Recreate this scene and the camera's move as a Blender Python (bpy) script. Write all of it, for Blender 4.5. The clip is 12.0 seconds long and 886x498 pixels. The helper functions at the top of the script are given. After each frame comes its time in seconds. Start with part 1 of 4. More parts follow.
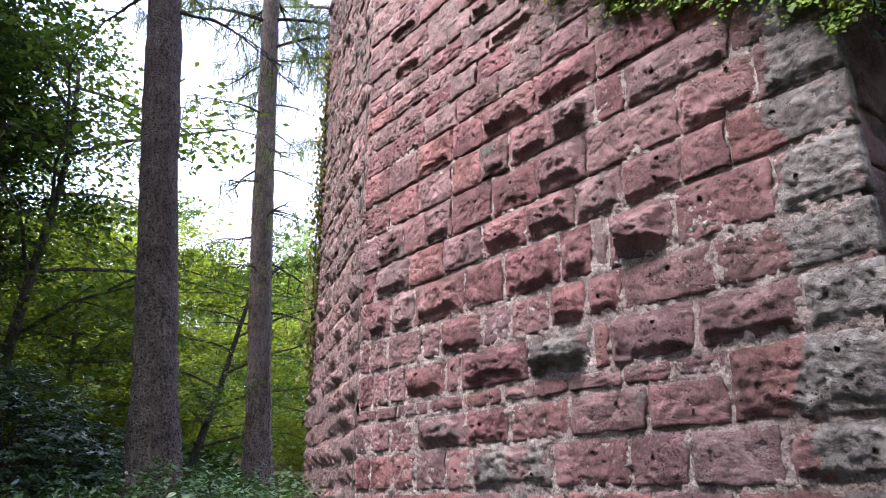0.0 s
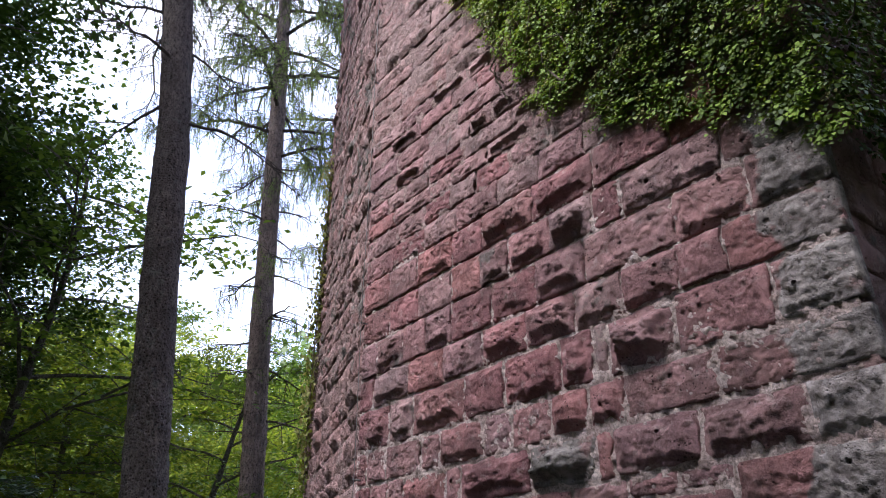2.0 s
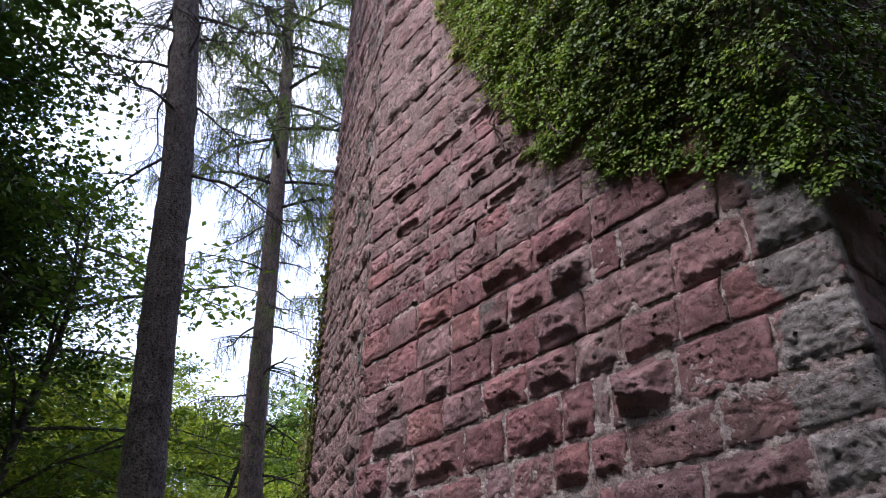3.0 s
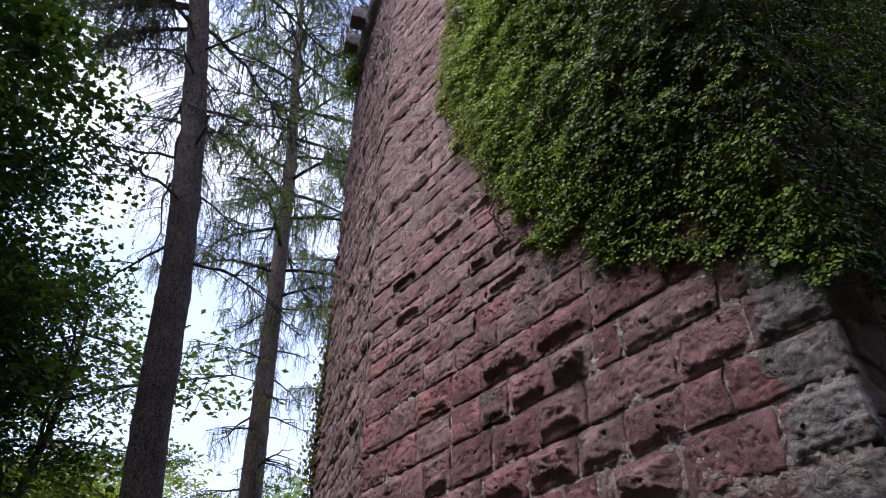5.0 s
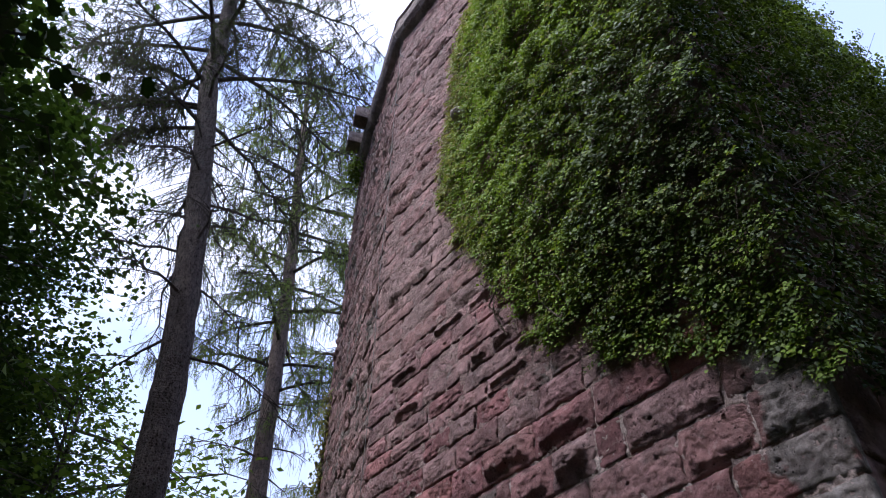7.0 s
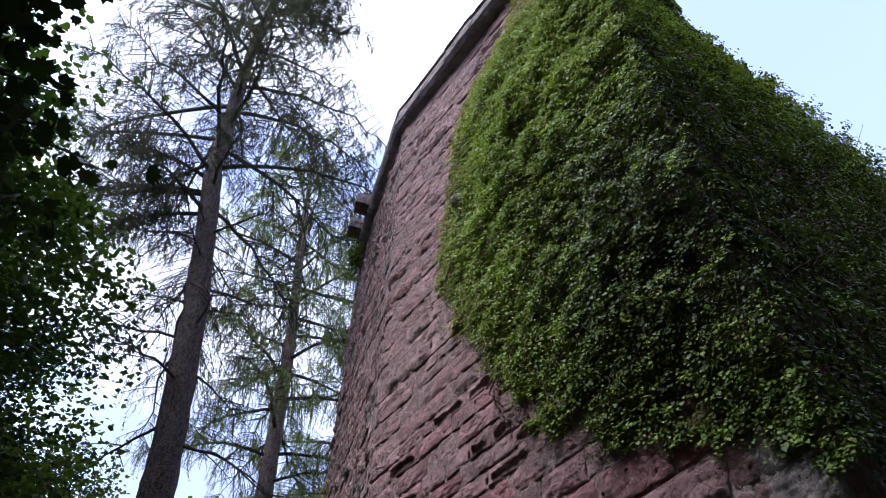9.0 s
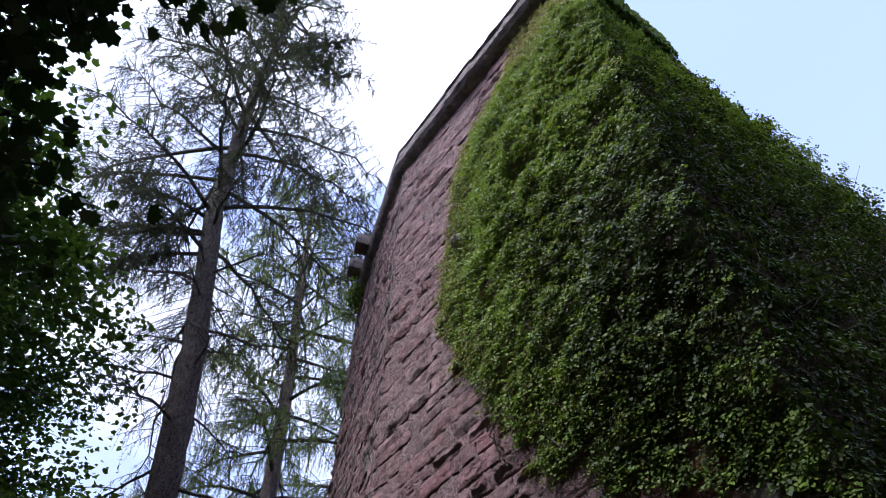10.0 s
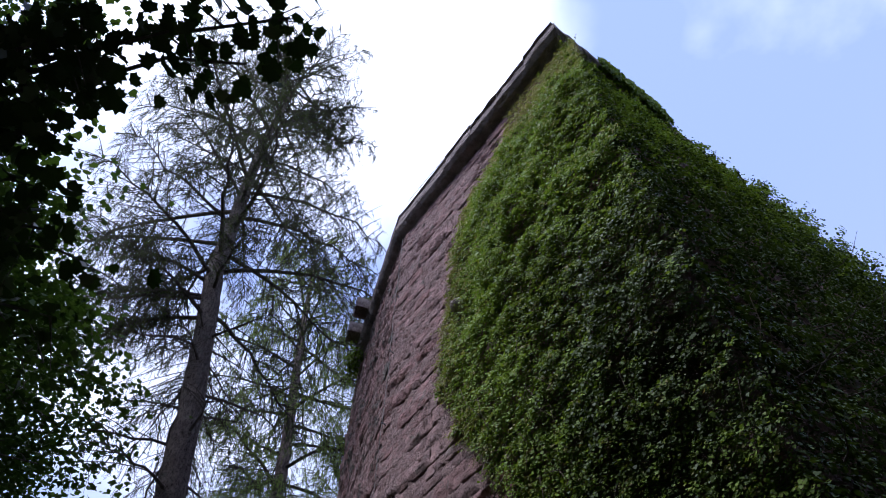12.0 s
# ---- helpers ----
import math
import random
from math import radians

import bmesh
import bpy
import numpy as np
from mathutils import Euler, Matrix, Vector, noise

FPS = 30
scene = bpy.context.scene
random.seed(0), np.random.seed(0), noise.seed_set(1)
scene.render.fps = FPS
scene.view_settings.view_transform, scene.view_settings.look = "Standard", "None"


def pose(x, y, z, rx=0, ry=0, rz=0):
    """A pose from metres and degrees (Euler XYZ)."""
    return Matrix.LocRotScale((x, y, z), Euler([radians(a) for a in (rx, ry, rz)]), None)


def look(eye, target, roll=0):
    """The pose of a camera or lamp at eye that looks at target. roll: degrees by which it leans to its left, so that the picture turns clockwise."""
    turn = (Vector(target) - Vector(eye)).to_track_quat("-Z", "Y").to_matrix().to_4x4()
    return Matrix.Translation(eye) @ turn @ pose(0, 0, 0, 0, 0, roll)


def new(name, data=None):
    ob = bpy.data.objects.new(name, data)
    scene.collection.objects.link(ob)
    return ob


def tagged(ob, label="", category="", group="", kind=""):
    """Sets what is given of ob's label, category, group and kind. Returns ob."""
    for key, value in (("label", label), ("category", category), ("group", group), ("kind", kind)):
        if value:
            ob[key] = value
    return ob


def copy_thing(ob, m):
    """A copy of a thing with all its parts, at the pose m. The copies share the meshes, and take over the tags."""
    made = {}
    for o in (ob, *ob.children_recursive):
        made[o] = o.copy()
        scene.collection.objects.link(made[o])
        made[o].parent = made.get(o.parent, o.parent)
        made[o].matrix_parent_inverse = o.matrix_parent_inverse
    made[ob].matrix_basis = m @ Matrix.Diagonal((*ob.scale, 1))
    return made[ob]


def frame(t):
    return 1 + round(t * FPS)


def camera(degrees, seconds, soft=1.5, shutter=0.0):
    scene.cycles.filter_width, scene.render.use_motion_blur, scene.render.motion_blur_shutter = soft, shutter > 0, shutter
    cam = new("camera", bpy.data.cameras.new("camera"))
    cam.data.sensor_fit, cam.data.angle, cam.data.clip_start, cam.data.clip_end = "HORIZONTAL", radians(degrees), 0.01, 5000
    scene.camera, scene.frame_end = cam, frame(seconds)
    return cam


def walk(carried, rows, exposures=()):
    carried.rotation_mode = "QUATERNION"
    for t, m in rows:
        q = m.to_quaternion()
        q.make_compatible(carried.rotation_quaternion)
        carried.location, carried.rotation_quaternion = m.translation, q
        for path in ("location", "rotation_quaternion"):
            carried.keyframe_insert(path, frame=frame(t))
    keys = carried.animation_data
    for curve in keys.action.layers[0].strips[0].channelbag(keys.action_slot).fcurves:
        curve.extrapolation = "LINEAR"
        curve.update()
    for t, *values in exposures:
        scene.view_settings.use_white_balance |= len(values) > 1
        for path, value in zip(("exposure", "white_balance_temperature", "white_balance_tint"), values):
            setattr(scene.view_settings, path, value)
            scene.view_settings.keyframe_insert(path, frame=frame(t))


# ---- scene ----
EYE = 1.6
cam = camera(62.2, 12.0, soft=0.8)
# seconds, pitch, yaw to the right, roll
PATH = (
    (0.0, 18.66, 0.00, 0.00), (0.5, 20.73, 0.01, 0.02), (1.0, 22.85, 0.03, 0.08), (1.5, 24.82, 0.03, 0.05), (2.0, 26.90, 0.03, 0.11),
    (2.5, 28.89, 0.03, 0.11), (3.0, 30.85, 0.04, 0.16), (5.0, 37.76, 0.00, 0.33), (5.5, 39.31, -0.00, 0.33), (6.0, 41.33, -0.01, 0.39),
    (6.5, 43.16, -0.02, 0.43), (7.0, 45.06, -0.05, 0.46), (9.0, 51.71, -0.12, 0.62), (9.5, 53.26, -0.13, 0.66), (10.0, 54.86, -0.16, 0.72),
    (10.5, 56.56, -0.21, 0.76), (11.0, 57.84, -0.25, 0.80), (11.5, 58.87, -0.26, 0.85), (12.0, 59.84, -0.28, 0.85),
)
walk(cam, [(t, pose(0, 0, EYE, 90 + p, 0, -y) @ pose(0, 0, 0, 0, 0, r)) for t, p, y, r in PATH],
     exposures=[(0.0, 2.20, 6150, 13), (1.5, 1.70, 6100, 13), (3.0, 1.17, 6050, 14), (5.0, 0.80, 6000, 14), (7.0, 0.72, 5900, 14), (9.0, 0.74, 5800, 15), (12.0, 0.18, 5600, 16)])

# ---- world, sun ----
SUN_AZ, SUN_EL = -126.0, 58.0        # azimuth from ahead (+y) to the right (+x), elevation


def sky():
    w = bpy.data.worlds.new("sky")
    scene.world = w
    w.use_nodes = True
    nt = w.node_tree
    nt.nodes.clear()
    out = nt.nodes.new("ShaderNodeOutputWorld")
    bg = nt.nodes.new("ShaderNodeBackground")
    tex = nt.nodes.new("ShaderNodeTexSky")
    tex.sky_type, tex.sun_disc = "NISHITA", False
    tex.sun_elevation, tex.sun_rotation = radians(SUN_EL), radians(SUN_AZ)
    tex.air_density, tex.dust_density, tex.ozone_density = 1.0, 0.8, 1.5
    co = nt.nodes.new("ShaderNodeTexCoord")
    mp = nt.nodes.new("ShaderNodeMapping")
    mp.inputs["Location"].default_value = (3.45, 0.1, 0.0)
    mp.inputs["Scale"].default_value = (1.0, 1.0, 1.6)
    n = nt.nodes.new("ShaderNodeTexNoise")
    n.inputs["Scale"].default_value, n.inputs["Detail"].default_value, n.inputs["Roughness"].default_value = 1.5, 7.0, 0.5
    r = nt.nodes.new("ShaderNodeValToRGB")
    r.color_ramp.elements[0].position, r.color_ramp.elements[1].position = 0.50, 0.70
    haze = nt.nodes.new("ShaderNodeMix")
    haze.data_type = "RGBA"
    haze.inputs[0].default_value = 0.75
    sep = nt.nodes.new("ShaderNodeSeparateXYZ")
    low = nt.nodes.new("ShaderNodeValToRGB")                   # pale summer haze, whiter towards the horizon
    low.color_ramp.elements[0].position, low.color_ramp.elements[1].position = 0.3, 0.85
    low.color_ramp.elements[0].color, low.color_ramp.elements[1].color = (0.46, 0.51, 0.73, 1), (0.36, 0.44, 0.76, 1)
    gain = nt.nodes.new("ShaderNodeVectorMath")
    gain.operation = "SCALE"
    gain.inputs["Scale"].default_value = 10.0
    nt.links.new(co.outputs["Generated"], sep.inputs[0])
    nt.links.new(sep.outputs[2], low.inputs[0])
    nt.links.new(low.outputs[0], gain.inputs[0])
    nt.links.new(gain.outputs[0], haze.inputs[7])
    mix = nt.nodes.new("ShaderNodeMix")
    mix.data_type = "RGBA"
    mix.inputs[7].default_value = (8.6, 8.8, 9.8, 1)      # sunlit cloud
    nt.links.new(co.outputs["Generated"], mp.inputs[0])
    nt.links.new(mp.outputs[0], n.inputs["Vector"])
    nt.links.new(n.outputs["Fac"], r.inputs[0])
    unit = nt.nodes.new("ShaderNodeVectorMath")                # a bank of white cloud high beside the tower
    unit.operation = "DOT_PRODUCT"
    unit.inputs[1].default_value = Vector((-0.08, 0.27, 0.96)).normalized()
    nt.links.new(co.outputs["Generated"], unit.inputs[0])
    fray = nt.nodes.new("ShaderNodeMath")
    fray.operation = "MULTIPLY_ADD"
    fray.inputs[1].default_value = 0.10
    nt.links.new(n.outputs["Fac"], fray.inputs[0])
    nt.links.new(unit.outputs["Value"], fray.inputs[2])
    bank = nt.nodes.new("ShaderNodeMapRange")
    bank.interpolation_type = "SMOOTHSTEP"
    bank.inputs["From Min"].default_value, bank.inputs["From Max"].default_value = 1.008, 1.034
    nt.links.new(fray.outputs[0], bank.inputs["Value"])
    both = nt.nodes.new("ShaderNodeMath")
    both.operation = "MAXIMUM"
    nt.links.new(r.outputs[0], both.inputs[0])
    nt.links.new(bank.outputs[0], both.inputs[1])
    nt.links.new(both.outputs[0], mix.inputs[0])
    nt.links.new(tex.outputs[0], haze.inputs[6])
    nt.links.new(haze.outputs[2], mix.inputs[6])
    nt.links.new(mix.outputs[2], bg.inputs[0])
    bg.inputs[1].default_value = 0.15
    nt.links.new(bg.outputs[0], out.inputs[0])


sky()
sun = new("sun", bpy.data.lights.new("sun", "SUN"))
sun.data.energy, sun.data.angle, sun.data.color = 4.3, radians(28), (1.0, 0.985, 0.975)
_a, _e = radians(SUN_AZ), radians(SUN_EL)
sun.matrix_world = look((math.sin(_a) * math.cos(_e) * 60, math.cos(_a) * math.cos(_e) * 60, math.sin(_e) * 60), (0, 0, 0))


# ---- materials ----
class Nodes:
    """Short hand for building a node material."""

    def __init__(self, name):
        self.mat = bpy.data.materials.new(name)
        self.mat.use_nodes = True
        self.nt = self.mat.node_tree
        self.nt.nodes.clear()
        self.pos = self.add("ShaderNodeNewGeometry")

    def add(self, kind, **values):
        nd = self.nt.nodes.new(kind)
        for k, v in values.items():
            nd.inputs[k.replace("_", " ")].default_value = v
        return nd

    def link(self, a, b):
        self.nt.links.new(a, b)

    def noise(self, scale, detail=4.0, rough=0.55, stretch=None):
        nd = self.add("ShaderNodeTexNoise", Scale=scale, Detail=detail, Roughness=rough)
        src = self.pos.outputs["Position"]
        if stretch:
            mp = self.add("ShaderNodeMapping")
            mp.inputs["Scale"].default_value = stretch
            self.link(src, mp.inputs[0])
            src = mp.outputs[0]
        self.link(src, nd.inputs["Vector"])
        return nd.outputs["Fac"]

    def voronoi(self, scale):
        nd = self.add("ShaderNodeTexVoronoi", Scale=scale)
        self.link(self.pos.outputs["Position"], nd.inputs["Vector"])
        return nd.outputs["Distance"]

    def ramp(self, fac, stops):
        nd = self.add("ShaderNodeValToRGB")
        e = nd.color_ramp.elements
        while len(e) < len(stops):
            e.new(0.5)
        for el, (p, c) in zip(e, stops):
            el.position = p
            el.color = (c, c, c, 1) if isinstance(c, (int, float)) else (*c, 1)
        self.link(fac, nd.inputs[0])
        return nd.outputs[0]

    def mix(self, fac, a, b, how="MIX"):
        nd = self.add("ShaderNodeMix")
        nd.data_type, nd.blend_type = "RGBA", how
        for k, v in ((0, fac), (6, a), (7, b)):
            if isinstance(v, (int, float)):
                nd.inputs[k].default_value = v
            elif isinstance(v, tuple):
                nd.inputs[k].default_value = (*v, 1)
            else:
                self.link(v, nd.inputs[k])
        return nd.outputs[2]

    def sum(self, *pairs):
        """Weighted sum of heights."""
        total = None
        for src, wt in pairs:
            m = self.add("ShaderNodeMath")
            m.operation = "MULTIPLY_ADD"
            self.link(src, m.inputs[0])
            m.inputs[1].default_value = wt
            if total is None:
                m.inputs[2].default_value = 0
            else:
                self.link(total, m.inputs[2])
            total = m.outputs[0]
        return total

    def finish(self, color, rough=0.9, height=None, strength=0.5, dist=0.02, spec=0.3, translucent=0.0):
        p = self.add("ShaderNodeBsdfPrincipled", Roughness=rough)
        p.inputs["Specular IOR Level"].default_value = spec
        if isinstance(color, tuple):
            p.inputs["Base Color"].default_value = (*color, 1)
        else:
            self.link(color, p.inputs["Base Color"])
        if height is not None:
            b = self.add("ShaderNodeBump", Strength=strength, Distance=dist)
            self.link(height, b.inputs["Height"])
            self.link(b.outputs[0], p.inputs["Normal"])
        out = self.add("ShaderNodeOutputMaterial")
        sh = p.outputs[0]
        if translucent:
            tr = self.add("ShaderNodeBsdfTranslucent")
            if isinstance(color, tuple):
                tr.inputs[0].default_value = (*color, 1)
            else:
                self.link(self.mix(1.0, color, (1.0, 1.0, 0.45), "MULTIPLY"), tr.inputs[0])
            ms = self.add("ShaderNodeMixShader", Fac=translucent)
            self.link(sh, ms.inputs[1])
            self.link(tr.outputs[0], ms.inputs[2])
            sh = ms.outputs[0]
        self.link(sh, out.inputs[0])
        return self.mat


def stone_material(name, tones, crust, single, patina=None, black=0.9, corner=False):
    """Sandstone. tones: colours from block to block; crust: how much dark weathering; single: blocks are objects of their own."""
    m = Nodes(name)
    if single:
        rnd = m.add("ShaderNodeObjectInfo").outputs["Random"]
    else:
        rnd = m.pos.outputs["Random Per Island"]
    base = m.ramp(rnd, [(i / (len(tones) - 1), c) for i, c in enumerate(tones)])
    mottle = m.ramp(m.noise(7, 5), [(0.3, 0.66), (0.7, 1.2)])
    base = m.mix(1.0, base, mottle, "MULTIPLY")
    grain = m.ramp(m.noise(52, 6, 0.72), [(0.32, 0.56), (0.66, 1.3)])
    base = m.mix(m.ramp(m.noise(3.4, 3), [(0.42, 0.35), (0.6, 1.0)]), base, m.mix(1.0, base, grain, "MULTIPLY"))
    pale = m.ramp(m.noise(13, 6, 0.65), [(0.56, 0.0), (0.72, 0.55)])
    base = m.mix(pale, base, (0.42, 0.33, 0.30))
    dark = m.ramp(m.noise(2.3, 8, 0.62), [(0.5 - 0.1 * crust, 0.0), (0.64, crust)])
    base = m.mix(dark, base, (0.125, 0.100, 0.092))
    at = m.add("ShaderNodeAttribute")
    at.attribute_name = "crust"
    cr = m.sum((at.outputs["Fac"], black), (m.noise(9, 7, 0.7), 1.0))
    base = m.mix(m.ramp(cr, [(0.80, 0.0), (1.12, 0.75)]), base, (0.125, 0.106, 0.096))
    if patina:
        parts = [(m.noise(2.6, 7, 0.62), 1.0), (at.outputs["Fac"], 0.25)]
        if corner:                        # the corner stones are grey towards the open edge
            dot = m.add("ShaderNodeVectorMath")
            dot.operation = "DOT_PRODUCT"
            dot.inputs[1].default_value = (-0.6018, 0.7986, 0.0)
            m.link(m.pos.outputs["Position"], dot.inputs[0])
            ms = m.add("ShaderNodeMapRange", From_Min=1.4058 + 0.62, From_Max=1.4058 + 0.36, To_Min=-0.28, To_Max=0.12)
            m.link(dot.outputs["Value"], ms.inputs["Value"])
            parts.append((ms.outputs[0], 1.0))
        grey = m.ramp(m.sum(*parts), [(patina[1], 0.0), (patina[1] + 0.07, 0.9)])
        tone = m.mix(m.ramp(m.noise(12, 7, 0.72), [(0.4, 0.0), (0.6, 1.0)]), patina[0], tuple(0.42 * v for v in patina[0]))
        base = m.mix(grey, base, tone)
    # Fine pits; the shade inside them is put into the colour too.
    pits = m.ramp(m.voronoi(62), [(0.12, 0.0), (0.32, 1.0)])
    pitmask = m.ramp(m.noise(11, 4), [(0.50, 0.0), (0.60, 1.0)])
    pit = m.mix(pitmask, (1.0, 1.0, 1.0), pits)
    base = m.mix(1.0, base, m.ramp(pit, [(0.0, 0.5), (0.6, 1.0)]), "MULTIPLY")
    pocks = m.ramp(m.voronoi(31), [(0.16, 0.0), (0.24, 1.0)])          # small sharp holes in weathered patches; the shade in them is painted dark
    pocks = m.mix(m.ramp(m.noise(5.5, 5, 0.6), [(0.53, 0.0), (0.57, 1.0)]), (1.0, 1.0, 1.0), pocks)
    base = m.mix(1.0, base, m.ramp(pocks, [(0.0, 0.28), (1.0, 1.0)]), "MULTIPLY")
    clefts = m.ramp(m.noise(9, 5, 0.6, (1, 1, 2.4)), [(0.485, 1.0), (0.5, 0.0), (0.515, 1.0)])   # thin cracks here and there, with their shade painted dark
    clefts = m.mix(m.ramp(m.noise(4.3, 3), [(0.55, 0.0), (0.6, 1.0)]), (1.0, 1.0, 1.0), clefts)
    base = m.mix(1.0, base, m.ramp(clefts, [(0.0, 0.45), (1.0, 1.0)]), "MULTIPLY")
    scars = m.ramp(m.noise(20, 6, 0.7, (1, 1, 2.2)), [(0.30, 0.0), (0.46, 1.0)])
    tooled = m.ramp(m.noise(3.4, 3), [(0.42, 0.25), (0.6, 1.0)])      # smooth and rough patches
    chisel = m.noise(26, 3, 0.6, (1, 1, 3.5))                      # slanting tool marks
    fine = m.mix(1.0, m.sum((m.noise(150, 4, 0.7), 0.45), (m.noise(58, 5, 0.75), 1.0), (scars, 0.22), (chisel, 0.3)), tooled, "MULTIPLY")
    h = m.sum((fine, 1.0), (m.noise(14, 6, 0.7), 0.3), (pit, 0.2), (pocks, 0.4), (clefts, 0.25))
    return m.finish(base, 0.93, h, 1.0, 0.055, 0.15)


RED = ((0.32, 0.143, 0.142), (0.261, 0.124, 0.126), (0.359, 0.187, 0.182), (0.293, 0.17, 0.171), (0.364, 0.148, 0.136), (0.315, 0.207, 0.202))
GREY = ((0.345, 0.270, 0.245), (0.300, 0.240, 0.220), (0.370, 0.300, 0.275))
WORN = ((0.325, 0.190, 0.176), (0.290, 0.192, 0.178), (0.345, 0.212, 0.194), (0.305, 0.168, 0.156))
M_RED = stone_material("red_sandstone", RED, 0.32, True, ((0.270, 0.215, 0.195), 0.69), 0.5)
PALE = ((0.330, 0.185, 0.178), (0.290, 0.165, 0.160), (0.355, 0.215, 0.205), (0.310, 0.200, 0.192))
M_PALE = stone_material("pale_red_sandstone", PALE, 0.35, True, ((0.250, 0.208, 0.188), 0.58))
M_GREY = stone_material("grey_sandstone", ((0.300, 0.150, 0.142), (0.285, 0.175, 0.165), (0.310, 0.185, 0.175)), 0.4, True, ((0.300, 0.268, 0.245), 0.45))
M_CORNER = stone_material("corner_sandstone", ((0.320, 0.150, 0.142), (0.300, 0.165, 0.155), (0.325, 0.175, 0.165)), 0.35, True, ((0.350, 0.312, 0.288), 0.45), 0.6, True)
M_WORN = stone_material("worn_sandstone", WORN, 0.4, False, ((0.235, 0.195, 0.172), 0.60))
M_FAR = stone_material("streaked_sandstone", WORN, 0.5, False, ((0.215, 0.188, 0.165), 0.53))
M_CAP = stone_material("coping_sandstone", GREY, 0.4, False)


def mortar_material(name, tones):
    m = Nodes(name)
    c = m.ramp(m.noise(6, 6, 0.6), [(0.25, tones[0]), (0.5, tones[1]), (0.75, tones[2])])
    c = m.mix(1.0, c, m.ramp(m.noise(50, 5, 0.7), [(0.36, 0.5), (0.58, 1.25)]), "MULTIPLY")
    h = m.sum((m.noise(38, 6, 0.78), 1.0), (m.noise(15, 4, 0.7), 0.9))
    return m.finish(c, 0.97, h, 1.0, 0.06, 0.1)


def leaf_material(name, tones, translucent, rough=0.45, spec=0.35):
    m = Nodes(name)
    c = m.ramp(m.pos.outputs["Random Per Island"], [(i / (len(tones) - 1), t) for i, t in enumerate(tones)])
    c = m.mix(1.0, c, m.ramp(m.noise(0.7, 4), [(0.3, 0.7), (0.7, 1.25)]), "MULTIPLY")
    return m.finish(c, rough, None, spec=spec, translucent=translucent)


def bark_material(name, lo, hi, lichen=0.25):
    m = Nodes(name)
    s = (1.0, 1.0, 0.42)
    f = m.noise(17, 8, 0.78, s)
    plates = m.ramp(m.voronoi(20), [(0.15, 0.0), (0.5, 1.0)])                  # flaky scales
    c = m.ramp(m.sum((f, 1.0), (plates, 0.12)), [(0.40, lo), (0.72, hi)])
    c = m.mix(1.0, c, m.ramp(m.noise(2.2, 4), [(0.3, 0.7), (0.7, 1.2)]), "MULTIPLY")
    c = m.mix(m.ramp(m.noise(5, 6, 0.65), [(0.54, 0.0), (0.68, lichen)]), c, (0.17, 0.175, 0.14))
    h = m.sum((f, 1.0), (plates, 0.35), (m.noise(70, 4, 0.6, s), 0.3))
    return m.finish(c, 0.92, h, 1.0, 0.12, 0.1)


def ground_material():
    m = Nodes("forest_floor")
    c = m.ramp(m.noise(1.4, 8, 0.65), [(0.3, (0.035, 0.026, 0.016)), (0.5, (0.055, 0.045, 0.022)), (0.7, (0.04, 0.06, 0.018))])
    c = m.mix(1.0, c, m.ramp(m.noise(30, 4), [(0.3, 0.6), (0.7, 1.3)]), "MULTIPLY")
    return m.finish(c, 0.95, m.noise(18, 6, 0.7), 0.8, 0.08, 0.1)


M_MORTAR = mortar_material("lime_mortar", ((0.30, 0.21, 0.188), (0.48, 0.37, 0.335), (0.66, 0.56, 0.51)))
M_OLD_MORTAR = mortar_material("weathered_mortar", ((0.21, 0.145, 0.13), (0.29, 0.200, 0.182), (0.35, 0.255, 0.232)))
M_GROUND = ground_material()
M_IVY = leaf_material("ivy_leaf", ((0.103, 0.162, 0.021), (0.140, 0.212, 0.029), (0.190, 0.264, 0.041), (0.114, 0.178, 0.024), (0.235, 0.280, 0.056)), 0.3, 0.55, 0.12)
# Ivy leaf darkened to put shade into its colour.
M_IVY_SHADE = leaf_material("ivy_leaf_shade", ((0.034, 0.054, 0.010), (0.048, 0.075, 0.014), (0.072, 0.103, 0.020), (0.040, 0.063, 0.011)), 0.22, 0.55, 0.14)
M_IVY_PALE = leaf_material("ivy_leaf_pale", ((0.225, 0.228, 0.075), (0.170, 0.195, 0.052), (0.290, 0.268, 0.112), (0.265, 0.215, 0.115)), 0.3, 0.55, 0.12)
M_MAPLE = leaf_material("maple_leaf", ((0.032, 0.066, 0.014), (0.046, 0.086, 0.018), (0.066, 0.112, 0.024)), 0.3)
# The maple leaf again, darker and duller: its shade is in the colour.
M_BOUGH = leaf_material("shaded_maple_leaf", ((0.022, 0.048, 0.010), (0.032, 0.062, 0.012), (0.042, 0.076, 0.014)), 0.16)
M_BEECH = leaf_material("broad_leaf", ((0.070, 0.125, 0.025), (0.102, 0.162, 0.031), (0.135, 0.190, 0.040), (0.080, 0.140, 0.028)), 0.45)
M_YELLOW = leaf_material("yellowing_leaf", ((0.130, 0.190, 0.034), (0.185, 0.235, 0.040), (0.250, 0.270, 0.055), (0.150, 0.205, 0.036)), 0.62)
M_RHODO = leaf_material("rhododendron_leaf", ((0.038, 0.075, 0.034), (0.055, 0.100, 0.046), (0.046, 0.088, 0.040)), 0.15, 0.28, 0.7)
M_HERB = leaf_material("herb_leaf", ((0.035, 0.080, 0.022), (0.055, 0.110, 0.035), (0.075, 0.130, 0.040)), 0.25)
